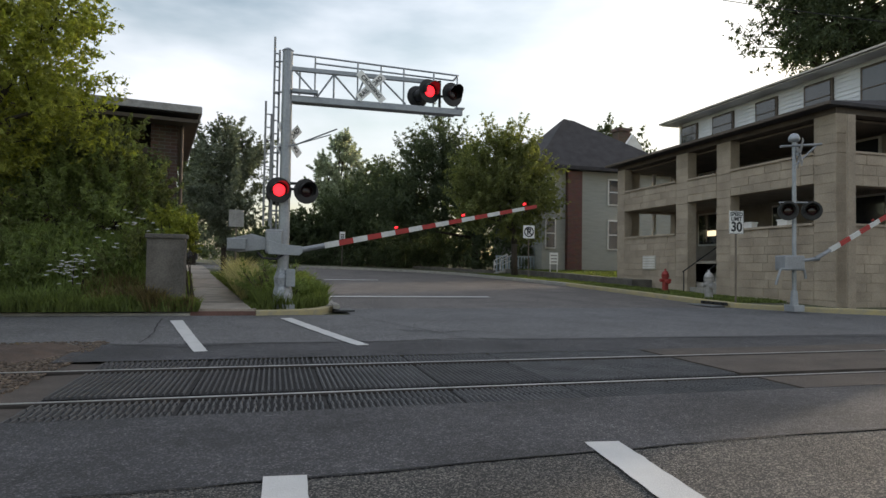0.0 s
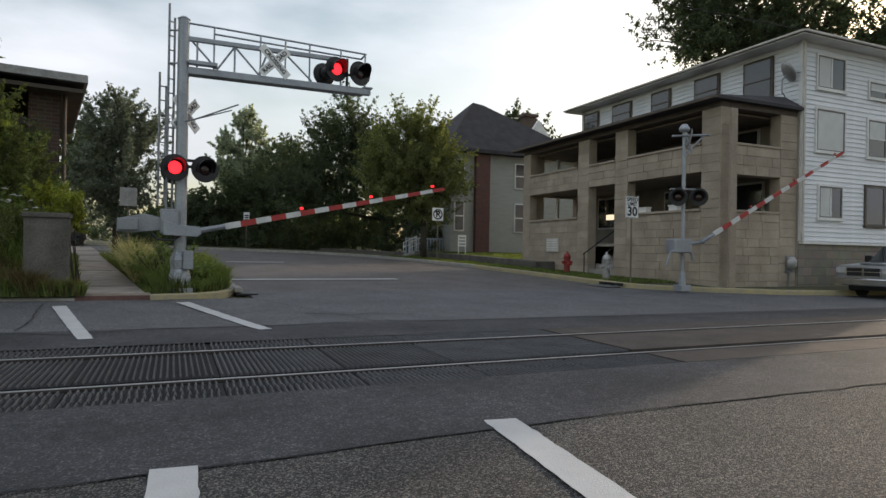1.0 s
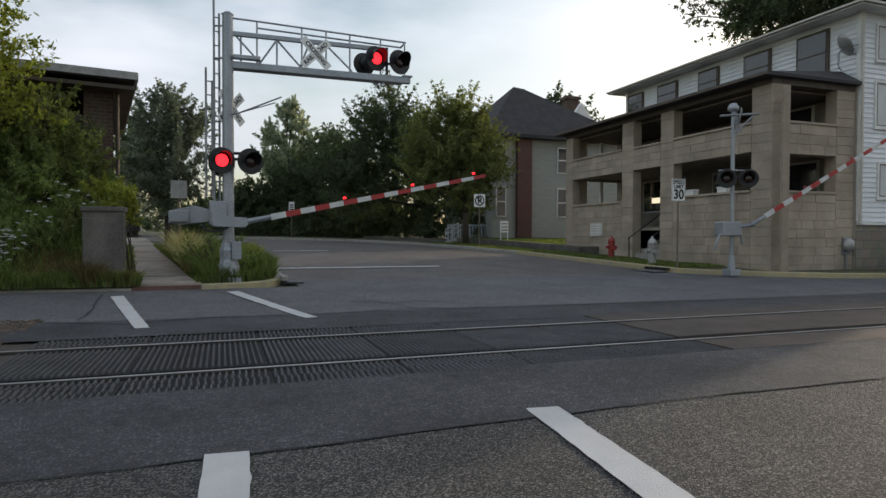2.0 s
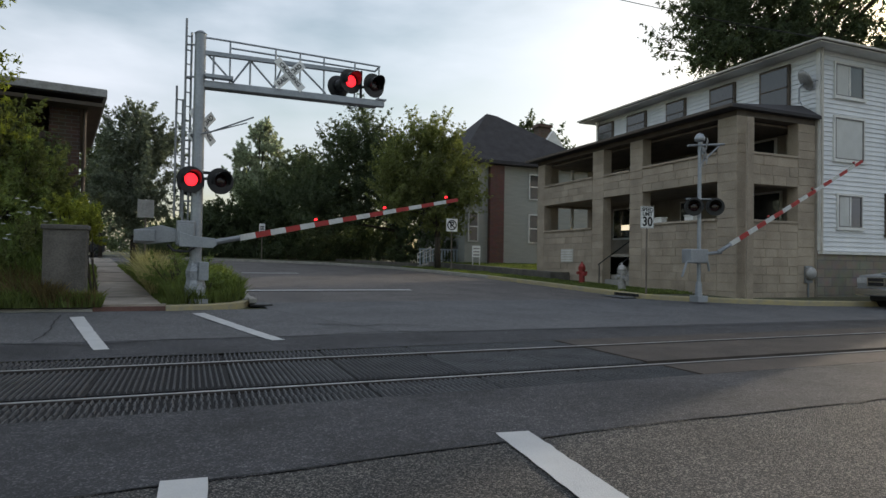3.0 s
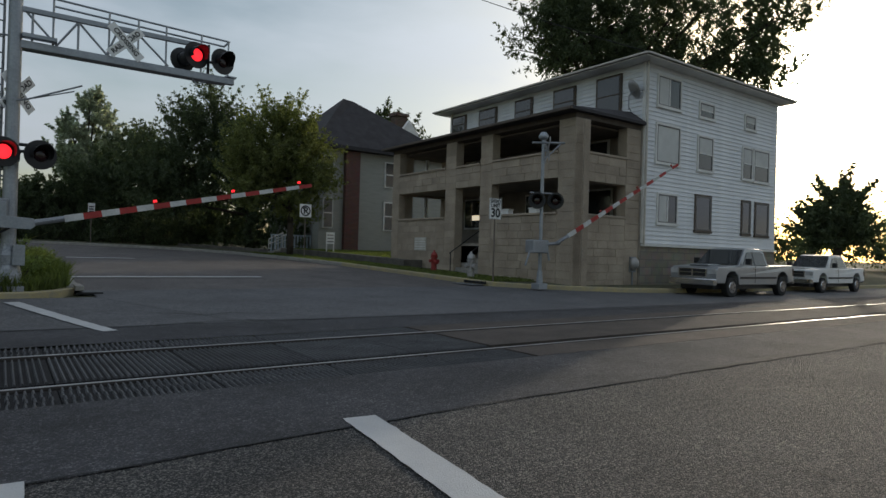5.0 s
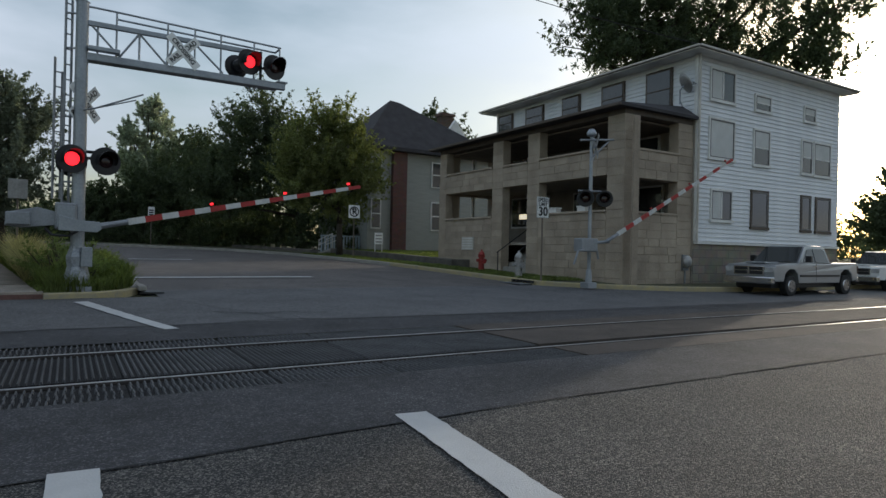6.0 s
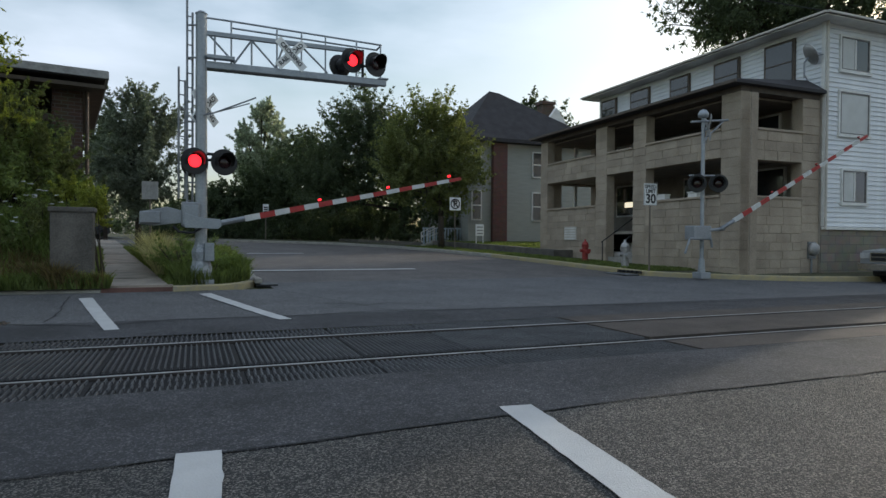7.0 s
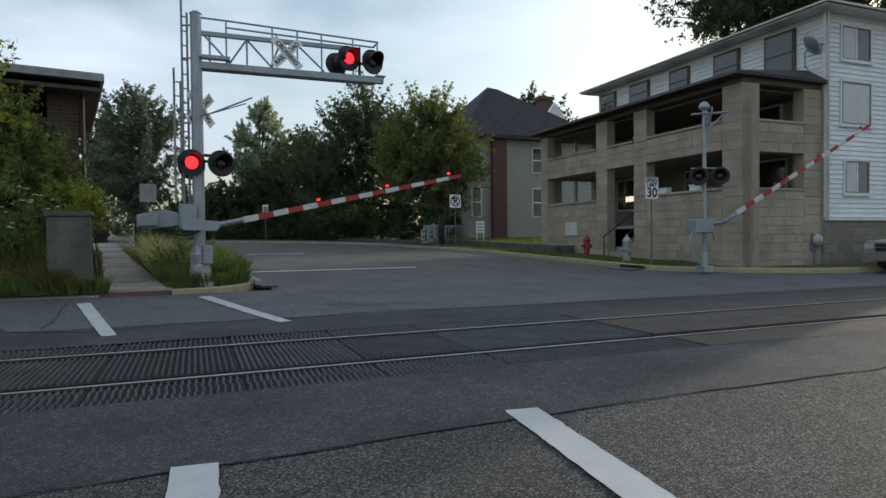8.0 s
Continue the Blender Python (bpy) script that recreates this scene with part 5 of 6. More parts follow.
# ---- pickup trucks ----
def pickup(at, turn, label, paint, k=1.0, group="parked pickup trucks"):
    """Nose towards local -x, on wheels; about 6 m long."""
    t = thing("pickup_truck", at, label, "pickup truck", group, turn=turn)
    t.scale = (k, k, k)

    def prof(points, y0, y1):
        m = Mesh()
        n = len(points)
        v = [(x, y0 if z < 1.15 else y0 + (z - 1.15) * 0.28, z) for x, z in points] + [(x, y1 if z < 1.15 else y1 - (z - 1.15) * 0.28, z) for x, z in points]
        m.add(v, [tuple(range(n)), tuple(range(2 * n - 1, n - 1, -1))] + [(i, n + i, n + (i + 1) % n, (i + 1) % n) for i in range(n)])
        return m
    body = [(-2.95, 0.55), (-2.98, 0.95), (-2.85, 1.16), (-1.55, 1.25), (0.95, 1.22), (0.98, 1.26), (2.95, 1.28), (3.0, 1.2), (3.0, 0.6), (2.55, 0.55), (2.45, 0.85), (2.2, 1.0), (1.9, 1.0),
            (1.65, 0.85), (1.55, 0.48), (-1.35, 0.48), (-1.45, 0.85), (-1.7, 1.0), (-2.0, 1.0), (-2.25, 0.85), (-2.35, 0.55)]
    part("body", prof(body[::-1], -0.98, 0.98), paint, t, bevel=0.03)
    cab = [(-1.35, 1.22), (-0.62, 1.88), (-0.4, 1.93), (0.55, 1.92), (0.8, 1.85), (0.95, 1.24)]
    c = part("cab", prof(cab[::-1], -0.95, 0.95), paint, t, bevel=0.03)
    for s in (-1, 1):
        for pts in ([(-1.0, 1.28), (-0.55, 1.76), (-0.22, 1.8), (-0.22, 1.28)], [(-0.14, 1.28), (-0.14, 1.8), (0.5, 1.8), (0.68, 1.74), (0.78, 1.28)]):
            g = Mesh()
            q = [(x, s * (0.965 - (z - 1.15) * 0.28), z) for x, z in pts]
            g.add(q + [(x, y + s * 0.006, z) for x, y, z in q], [(0, 1, 2, 3) if len(pts) == 4 else (0, 1, 2, 3, 4), tuple(range(len(pts), 2 * len(pts)))])
            part("side_window", g, GLASS, c)
        part("mirror", Mesh().box(-1.02, -0.88, s * 1.0, s * 1.22, 1.28, 1.52), BLACK, c, bevel=0.02)
        part("door_handle", Mesh().box(-0.38, -0.2, s * 0.985, s * 1.005, 1.12, 1.15), CHROME, t)
        part("door_seam", Mesh().box(-0.19, -0.175, s * 0.982, s * 0.988, 0.55, 1.22), BLACK, t)
        part("side_moulding", Mesh().box(-1.3, 1.5, s * 0.98, s * 1.0, 0.72, 0.80), BLACK, t)
        part("headlight", Mesh().box(-3.0, -2.72, s * 0.62, s * 0.97, 0.88, 1.08), LAMP_GLASS, t, "clear headlight", bevel=0.02)
        part("tail_light", Mesh().box(2.9, 3.01, s * 0.86, s * 0.97, 0.85, 1.15), RED_DARK, t)
        for x in (-1.85, 2.05):
            w = part("wheel", Mesh().tube((x, s * 0.72, 0.39), (x, s * 0.98, 0.39), 0.39, 0.39, 28), TYRE, t, bevel=0.03)
            part("rim", Mesh().tube((x, s * 0.96, 0.39), (x, s * 1.0, 0.39), 0.24, 0.22, 20), CHROME, w)
            for i in range(5):
                a = 2 * math.pi * i / 5
                part("rim_hole", Mesh().tube((x + 0.14 * math.cos(a), s * 0.99, 0.39 + 0.14 * math.sin(a)), (x + 0.14 * math.cos(a), s * 1.004, 0.39 + 0.14 * math.sin(a)), 0.035, 0.035, 8), BLACK, w)
    ws = Mesh().add([(-1.33, -0.86, 1.27), (-1.33, 0.86, 1.27), (-0.68, 0.72, 1.85), (-0.68, -0.72, 1.85)], [(0, 1, 2, 3)])
    ws.v = [(x - 0.03, y, z + 0.02) for x, y, z in ws.v]
    part("windscreen", ws, GLASS, c)
    part("grille", Mesh().box(-3.02, -2.95, -0.6, 0.6, 0.78, 1.10), CHROME, t, "chrome crossed grille", bevel=0.01)
    for y0, y1 in ((-0.55, -0.04), (0.04, 0.55)):
        for z0, z1 in ((0.81, 0.93), (0.96, 1.07)):
            part("grille_opening", Mesh().box(-3.03, -3.018, y0, y1, z0, z1), BLACK, t)
    part("front_bumper", Mesh().box(-3.12, -2.9, -0.98, 0.98, 0.46, 0.72), CHROME, t, bevel=0.04)
    part("rear_bumper", Mesh().box(2.98, 3.12, -0.95, 0.95, 0.5, 0.7), CHROME, t, bevel=0.03)
    part("bed_inside", Mesh().box(1.08, 2.9, -0.82, 0.82, 1.265, 1.292), BLACK, t)
    part("underbody", Mesh().box(-2.7, 2.8, -0.7, 0.7, 0.3, 0.55), BLACK, t)
    part("hood_scoop", Mesh().box(-2.6, -1.7, -0.4, 0.4, 1.2, 1.27), paint, t, bevel=0.03)
    return t


pickup((20.35, 11.7, ground_z(11.7) - 0.03), 0, "silver four-door pickup truck parked at the kerb", CAR_SILVER, 0.76)
pickup((26.9, 12.0, ground_z(11.9) - 0.03), 0, "white pickup truck parked farther along the kerb", CAR_WHITE, 0.72)


# ---- green house with hipped roof ----
hs = thing("green_house", (19.0, 37.0, 0.0), "grey-green clapboard house with dark hipped roof and brick chimney breast", "house")


def at_house(mesh, ox=19.0, oy=37.0):
    mesh.v = [(x - ox, y - oy, z) for x, y, z in mesh.v]
    return mesh


HZ = ground_z(34) + 0.1
part("wall", at_house(Mesh().box(16.0, 25.0, 33.6, 41.5, HZ - 0.6, 6.9)), GREEN_HOUSE, hs)
r = Mesh()
r.add([(15.4, 33.0, 6.75), (25.6, 33.0, 6.75), (25.6, 42.1, 6.75), (15.4, 42.1, 6.75), (15.4, 33.0, 6.95), (25.6, 33.0, 6.95), (25.6, 42.1, 6.95), (15.4, 42.1, 6.95), (18.55, 36.2, 10.4), (19.3, 36.3, 10.35),
       (21.5, 38.0, 9.3)],
      [(0, 3, 2, 1), (0, 1, 5, 4), (1, 2, 6, 5), (2, 3, 7, 6), (3, 0, 4, 7), (4, 5, 9, 8), (5, 6, 10), (5, 10, 9), (6, 7, 8, 9, 10), (7, 4, 8)])
part("roof", at_house(r), ROOFING, hs, "dark brown shingled hip roof")
part("chimney_breast", at_house(Mesh().box(17.45, 18.35, 33.3, 33.62, HZ - 0.4, 6.7)), BRICK_CHIM, hs, "dark red brick strip")
for x0, x1 in ((16.25, 16.75), (20.2, 20.85)):
    for z0, z1 in ((2.3, 3.9), (4.9, 6.3)):
        w = part("window", at_house(Mesh().box(x0 - 0.06, x1 + 0.06, 33.52, 33.6, z0 - 0.07, z1 + 0.07)), TRIM, hs)
        part("pane", at_house(Mesh().box(x0, x1, 33.50, 33.515, z0, z1)), GLASS, w)
        part("sash_bar", at_house(Mesh().box(x0, x1, 33.48, 33.495, (z0 + z1) / 2 - 0.03, (z0 + z1) / 2 + 0.03)), TRIM, w)
g = Mesh().slab([(20.9, 7.0), (24.6, 7.0), (22.7, 9.5)], 0, 0.3)
g.v = [(x, 35.0 + z, y) for x, y, z in g.v]
part("gable", at_house(g), TRIM, hs, "pale painted gable")
part("chimney", at_house(Mesh().box(23.2, 24.1, 37.6, 38.3, 7.5, 10.3).box(23.1, 24.2, 37.5, 38.4, 10.3, 10.5)), BRICK_BROWN, hs, "square brick chimney")
rail = thing("porch_railing", (15.0, 36.0, ground_z(36) + 0.1), "white stair railing beside the green house", "railing")
for k in range(2):
    part("handrail", Mesh().path([(-0.9 + k * 1.2, 0, 0.55), (0.1 + k * 1.2, 0, 1.25), (0.9 + k * 1.2, 0, 1.25)], 0.035), TRIM, rail)
    for x, h in ((-0.9, 0.55), (0.1, 1.25), (0.9, 1.25)):
        part("post", Mesh().tube((x + k * 1.2, 0, -0.1), (x + k * 1.2, 0, h), 0.035), TRIM, rail)
lat = thing("lattice_fence", (13.6, 34.6, ground_z(34.6) + 0.1), "pale blue lattice fence below the green house porch", "fence")
part("top_rail", Mesh().box(0, 2.4, -0.03, 0.03, 0.95, 1.03), LATTICE, lat)
part("bottom_rail", Mesh().box(0, 2.4, -0.03, 0.03, 0.05, 0.12), LATTICE, lat)
for k in range(13):
    part("slat", Mesh().box(0.02 + k * 0.19, 0.12 + k * 0.19, -0.012, 0.012, 0.12, 0.95), LATTICE, lat)
part("corner_post", Mesh().box(2.4, 2.5, -0.05, 0.05, -0.1, 1.5), LATTICE, lat)


def sedan(at, turn, label, paint):
    """Nose towards local -x, 4.5 m long."""
    t = thing("parked_car", at, label, "car", turn=turn)

    def shell(points, w0, w1, z_belt):
        m, n = Mesh(), len(points)
        wid = [w0 if z <= z_belt else w1 for _, z in points]
        m.add([(x, -w, z) for (x, z), w in zip(points, wid)] + [(x, w, z) for (x, z), w in zip(points, wid)],
              [tuple(range(n)), tuple(range(2 * n - 1, n - 1, -1))] + [(i, n + i, n + (i + 1) % n, (i + 1) % n) for i in range(n)])
        return m
    part("body", shell([(2.2, 0.35), (2.25, 0.85), (1.9, 0.98), (-1.0, 0.95), (-2.1, 0.78), (-2.25, 0.6), (-2.2, 0.35)], 0.88, 0.88, 2), paint, t, bevel=0.05)
    part("cabin", shell([(1.7, 0.95), (1.1, 1.42), (-0.1, 1.44), (-0.95, 0.95)], 0.84, 0.68, 1.0), GLASS, t, "dark glazed cabin", bevel=0.04)
    part("roof", Mesh().box(-0.15, 1.1, -0.66, 0.66, 1.41, 1.47), paint, t, bevel=0.03)
    for sgn in (-1, 1):
        part("headlight", Mesh().box(-2.26, -2.1, sgn * 0.55, sgn * 0.85, 0.6, 0.74), LAMP_GLASS, t)
        for x in (-1.4, 1.4):
            w = part("wheel", Mesh().tube((x, sgn * 0.66, 0.32), (x, sgn * 0.9, 0.32), 0.32, 0.32, 20), TYRE, t)
            part("rim", Mesh().tube((x, sgn * 0.89, 0.32), (x, sgn * 0.915, 0.32), 0.2, 0.18, 14), CHROME, w)
    part("front_bumper", Mesh().box(-2.32, -2.15, -0.86, 0.86, 0.32, 0.55), paint, t, bevel=0.04)
    return t


sedan((-5.6, 46.0, ground_z(46)), 60, "dark grey car parked along the bending street", CAR_GREY)
sedan((-9.5, 48.5, ground_z(48.5)), 60, "white car parked along the bending street", CAR_WHITE)
WALL_LINE = [(14.6, 22.2), (14.55, 27.0), (14.2, 30.5), (13.75, 33.4)]


def along_wall(line, near, far, low, high, m=None):
    """A wall that follows the line and climbs with the street."""
    m = m or Mesh()
    n = len(line)
    v = []
    for x, y in line:
        z = ground_z(y)
        v += [(x + near, y, z - 0.2), (x + near, y, z + high), (x + far, y, z + high), (x + far, y, z - 0.2)]
    return m.add(v, [(k * 4 + i, k * 4 + i + 1, k * 4 + 5 + i, k * 4 + 4 + i) for k in range(n - 1) for i in range(3)] + [(0, 3, 2, 1), (4 * n - 4, 4 * n - 3, 4 * n - 2, 4 * n - 1)])


structure("retaining_wall_1", along_wall(WALL_LINE, 0, 0.32, 0, 0.40), BLOCK_GREY, "low old concrete wall along the lawn", "retaining wall", bevel=0.015)
structure("retaining_wall_3", Mesh().box(14.92, 15.49, 22.2, 22.5, 0.0, ground_z(22.2) + 0.40), BLOCK_GREY, "low old concrete wall end against the porch", "retaining wall", bevel=0.015)
structure("retaining_wall_2", along_wall([(13.5, 34.7), (12.2, 38.6), (10.4, 42.0)], 0, 0.32, 0, 0.26), BLOCK_GREY, "low old concrete wall under the street trees", "retaining wall", bevel=0.015)
structure("lawn_terrace", strip([(x + 0.3, y) for x, y in WALL_LINE], [(21, y) for _, y in WALL_LINE], 0.36, 8), EARTH, "raised grass lawn behind the low wall", "lawn", smooth=True)
steps = thing("garden_steps", (13.6, 34.0, ground_z(34) + 0.30), "short concrete garden steps with pale pipe handrails", "steps")
for k in range(3):
    part("step", Mesh().box(0.3 * k - 0.15, 1.1, -0.5, 0.5, 0.1 * k - 0.4, 0.1 * (k + 1) - 0.2), KERB, steps, bevel=0.01)
for y in (-0.55, 0.55):
    part("handrail", Mesh().path([(-0.1, y, 0.0), (-0.1, y, 0.55), (0.7, y, 0.95), (0.7, y, 0.0)], 0.024).path([(-0.1, y, 0.28), (0.7, y, 0.62)], 0.018), TRIM, steps, "white painted pipe handrail")
yb = thing("yard_sign", (14.85, 29.6, ground_z(29.6) + 0.36), "small white yard sign with grey lettering", "sign")
part("board", Mesh().box(-0.22, 0.22, -0.02, 0.02, 0.42, 1.0), SIGN_WHITE, yb)
for o in (0.5, 0.66, 0.82):
    part("bar", Mesh().box(-0.17, 0.17, -0.026, -0.021, o, o + 0.07), SIGN_BACK, yb)
for s in (-0.19, 0.19):
    part("leg", Mesh().box(s - 0.02, s + 0.02, -0.015, 0.015, -0.1, 0.43), TRIM, yb)

# ---- brick building and wall on the weedy side ----
bb = thing("brick_building", (-0.75, 20.0, 0.0), "dark brown brick building with wide flat eaves, half overgrown", "building", turn=9.5)


def at_bb(mesh):
    return at_house(mesh, -0.75, 20.0)


part("wall", at_bb(Mesh().box(-14, -1.3, 22.2, 28.5, 0.2, 5.1)), BRICK_BROWN, bb)
part("corner_pier", at_bb(Mesh().box(-2.02, -1.3, 20.75, 22.2, 0.2, 5.1)), BRICK_BROWN, bb, "brown brick corner pier")
part("balcony_beam", at_bb(Mesh().box(-7.5, -2.02, 20.8, 21.0, 4.22, 4.42)), TRIM_BROWN, bb, "dark brown beam of the recessed balcony", bevel=0.01)
part("balcony_floor", at_bb(Mesh().box(-7.5, -2.02, 21.0, 22.2, 2.6, 2.75)), TRIM_BROWN, bb)
part("roof", at_bb(Mesh().box(-14.6, -0.78, 20.05, 29.2, 5.32, 5.50)), ROOFING, bb, "dark flat roof", bevel=0.02)
part("fascia", at_bb(Mesh().box(-14.6, -0.72, 19.98, 20.05, 5.36, 5.56).box(-0.78, -0.70, 20.05, 29.2, 5.36, 5.56)), SIGN_BACK, bb, "weathered grey fascia")
part("soffit", at_bb(Mesh().box(-14.5, -0.8, 20.1, 29.1, 5.1, 5.2)), TRIM_BROWN, bb)
part("window", at_bb(Mesh().box(-5.2, -2.8, 22.14, 22.2, 3.2, 4.6)), GLASS, bb)
part("downpipe", at_bb(Mesh().tube((-1.2, 20.7, 0.4), (-1.2, 20.7, 5.1), 0.05)), TRIM_BROWN, bb)
structure("garden_wall", Mesh().box(-0.98, -0.30, 14.02, 14.34, 0.05, 1.56).box(-1.01, -0.27, 13.99, 14.37, 1.56, 1.65), BLOCK_GREY, "stained grey concrete wall end among weeds", "wall", bevel=0.02)

# ---- trees ----
tree((13.4, 31.2, ground_z(31)), [(-1.5, 0, 4.6, 1.7), (0.2, -0.2, 4.8, 1.7), (-1.0, 0, 6.5, 1.45), (-2.4, 0, 4.2, 1.3), (1.2, 0, 3.9, 1.25), (-2.1, 0, 5.6, 1.2), (0.1, 0, 6.4, 1.3), (-2.3, 0, 3.2, 1.1), (-0.8, 0, 3.3, 1.4), (0.9, 0, 5.6, 1.1), (0.4, 0.4, 2.8, 1.2)], 0.17, LEAF_STREET,
     "leafy street tree with yellow-green sunlit edge", 86000, 0.08, 3, per=60, group="street trees")
tree((14.3, 40.5, ground_z(40)), [(-2.2, 0, 5.6, 2.5), (-4.2, 0, 5.0, 2.2), (-2.4, 0, 8.4, 1.9), (-0.4, 0, 5.2, 2.2), (-5.6, 0.5, 4.2, 1.8), (-3.6, 0, 7.2, 1.8), (-0.9, 0, 7.4, 1.6), (-2.5, 0, 3.2, 2.2), (-5, 0, 2.8, 1.8), (0.3, 0, 3.0, 1.9)], 0.22, LEAF_DARK,
     "tall dark green street tree", 92000, 0.10, 4, per=60, group="street trees")
tree((9.0, 47.5, ground_z(47)), [(0, 0, 5.0, 2.4), (-2.4, 0, 4.4, 2.2), (1.9, 0, 5.0, 2.2), (0.4, 0, 6.6, 1.6), (-1, 0, 2.8, 2.2), (2, 0, 2.6, 2.0)], 0.2, LEAF_DARK, "dark green street tree beyond the bend", 42000, 0.13, 5, per=50, group="street trees")
tree((5.0, 50, ground_z(50)), [(0, 0, 3.0, 1.6), (-1.9, 0, 2.5, 1.6), (1.9, 0, 3.2, 1.7), (0, 0, 1.7, 1.7), (-2.4, 0, 1.5, 1.5)], 0.18, LEAF_DARK, "low dark tree beyond the bend", 34000, 0.13, 6, per=50, group="street trees")
tree((7.6, 63, ground_z(63)), [(0, 0, 7.6, 1.6), (0.7, 0, 10.2, 1.3), (-0.8, 0, 5.5, 1.9), (1.4, 0, 6.4, 1.7), (-0.1, 0, 11.6, 1.0), (-1.5, 0, 9.2, 1.3), (0.4, 0, 12.5, 0.6), (1.9, 0, 8.4, 1.2), (-2.0, 0, 6.9, 1.3)], 0.25, LEAF_SILVER, "tall pale poplar in the distance", 46000, 0.17, 7, per=40)
tree((-1.0, 33.5, ground_z(33)), [(0, 0, 4.0, 1.7), (-0.7, 0, 5.8, 1.3), (0.7, 0, 5.6, 1.3), (0, 0, 2.9, 1.5), (-1.1, 0, 3.4, 1.3), (0, 0, 6.8, 0.9)], 0.14, LEAF_PALE, "grey-green tree beside the pavement", 46000, 0.095, 8, per=55, group="street trees")
tree((-3.6, 44, ground_z(44)), [(0, 0, 4.0, 1.8), (0.3, 0, 5.6, 1.5)], 0.13, LEAF_DARK, "dark tree farther along the pavement", 12000, 0.16, 18, group="street trees")
tree((-4.9, 15.6, ground_z(15)), [(0.6, 0, 5.6, 1.7), (1.9, -0.1, 4.2, 1.1), (-0.9, 0, 4.4, 1.7), (0.6, 0, 7.3, 1.6), (1.9, 0, 6.1, 1.0), (-1.5, 0, 6.6, 1.6), (0.5, -0.3, 3.1, 1.2), (0.2, 0.4, 5.0, 1.8), (-1.6, 0.4, 5.6, 1.9), (-2.6, 0, 4.6, 1.6)], 0.16, LEAF_LIGHT,
     "tree with yellow-green leaves over the weedy bank", 120000, 0.062, 9, per=60)
tree((39, 33.5, 0.3), [(0, 0, 16, 3.6), (-5.5, 0, 16, 3.0), (4, -1, 16.5, 3.8), (-1.5, 0, 19, 4.2), (5, -3, 20, 4.6), (9, -6, 16.5, 3.6), (-4.5, 0, 18.5, 3.2), (-2, 0, 23, 3.4), (4, -3, 24.5, 4.2), (9, -6, 23.5, 3.8), (-3.5, 0, 21, 3.0), (6, -4, 15.5, 3.0), (9.5, -7, 15, 2.6), (2, 0, 14.5, 2.6), (11, -8, 19.5, 3.0)], 0.6, LEAF_DARK,
     "huge dark tree behind the apartment house", 150000, 0.16, 10, per=70)
for k, (x, y, s) in enumerate(((48, 20, 0.6), (57, 15, 0.85), (66, 19, 0.95), (62, 4, 0.8))):
    tree((x, y, 0.1), [(0, 0, 6.0 * s, 3.4 * s), (-2.2 * s, 0.5, 5.2 * s, 2.6 * s), (2.4 * s, -0.4, 5.4 * s, 2.8 * s), (0.3, 0, 9.0 * s, 2.6 * s)], 0.3, LEAF_DARK, "broad tree along the crossing street", 26000, 0.17, 30 + k,
         group="trees along the crossing street")
tree((27.5, 47, ground_z(47)), [(0, 0, 8.0, 2.2), (-1.6, 0, 9.2, 1.7), (1.8, 0, 9.6, 1.9), (0.2, 0, 10.8, 1.5)], 0.3, LEAF_DARK, "tree rising behind the green house", 14000, 0.2, 40)
# distant woods
rngw = random.Random(3)
cl = []
for k in range(700):
    a = radians(-75 + 150 * k / 699)
    d = rngw.uniform(72, 95)
    h = rngw.uniform(2.5, 5.5)
    cl.append((d * math.sin(a), d * math.cos(a), 1.4 + h * rngw.uniform(0.0, 0.9), rngw.uniform(1.4, 2.6)))
tagged(part("distant_woods", leaf_cloud(cl, 120000, 0.28, 77), LEAF_DARK), "dark distant trees closing the view", "woods", kind="stuff")

for k in range(9):
    x = 0.5 + 2.1 * k
    shrub((x, 52 - 0.1 * k, ground_z(52)), [(-0.7, 0, 0.9, 1.0), (0.7, 0, 1.1, 1.1), (0, 0, 2.2, 1.1), (0.5, 0.3, 2.9, 0.9)], LEAF_DARK, "dark hedge shrub under the street trees", 12000, 0.1, 50 + k, 24, "hedge shrubs")

for k in range(13):
    x = 11.2 - 1.05 * k
    y = 43.2 + (11.2 - x) * 0.66 if x < 6 else 42.4 + (11.2 - x) * 0.75
    shrub((x, y, ground_z(y) + 0.05), [(-0.6, 0, 0.5, 0.8), (0.6, 0.2, 0.6, 0.9), (0, 0.3, 1.5, 0.9), (0.2, 0, 0.2, 0.6)], LEAF_DARK, "dark shady undergrowth beyond the bending street", 7000, 0.085, 70 + k, 22, "undergrowth beyond the bend")
for k, (x, y) in enumerate(((14.9, 36.0), (14.0, 38.2), (13.2, 40.6), (12.6, 42.4), (15.4, 34.9))):
    shrub((x, y, ground_z(y) + 0.1), [(-0.5, 0, 0.5, 0.7), (0.5, 0.2, 0.6, 0.8), (0, 0.3, 1.5, 0.8)], LEAF_DARK, "dark shrub in the shade of the street trees", 7000, 0.08, 90 + k, 22, "shrubs under the trees")

# ---- weeds on the bank ----
def bank_rise(x, y):
    """The overgrown bank that climbs behind the kerb, ending at the concrete wall."""
    u = min(max((y - 14.1) / 1.5, 0.0), 1.0)
    v = min(max((-0.75 - x) / 0.25, 0.0), 1.0)
    return 1.25 * u * u * (3 - 2 * u) * v * (1 + 0.12 * noise.noise((x, y, 4)))


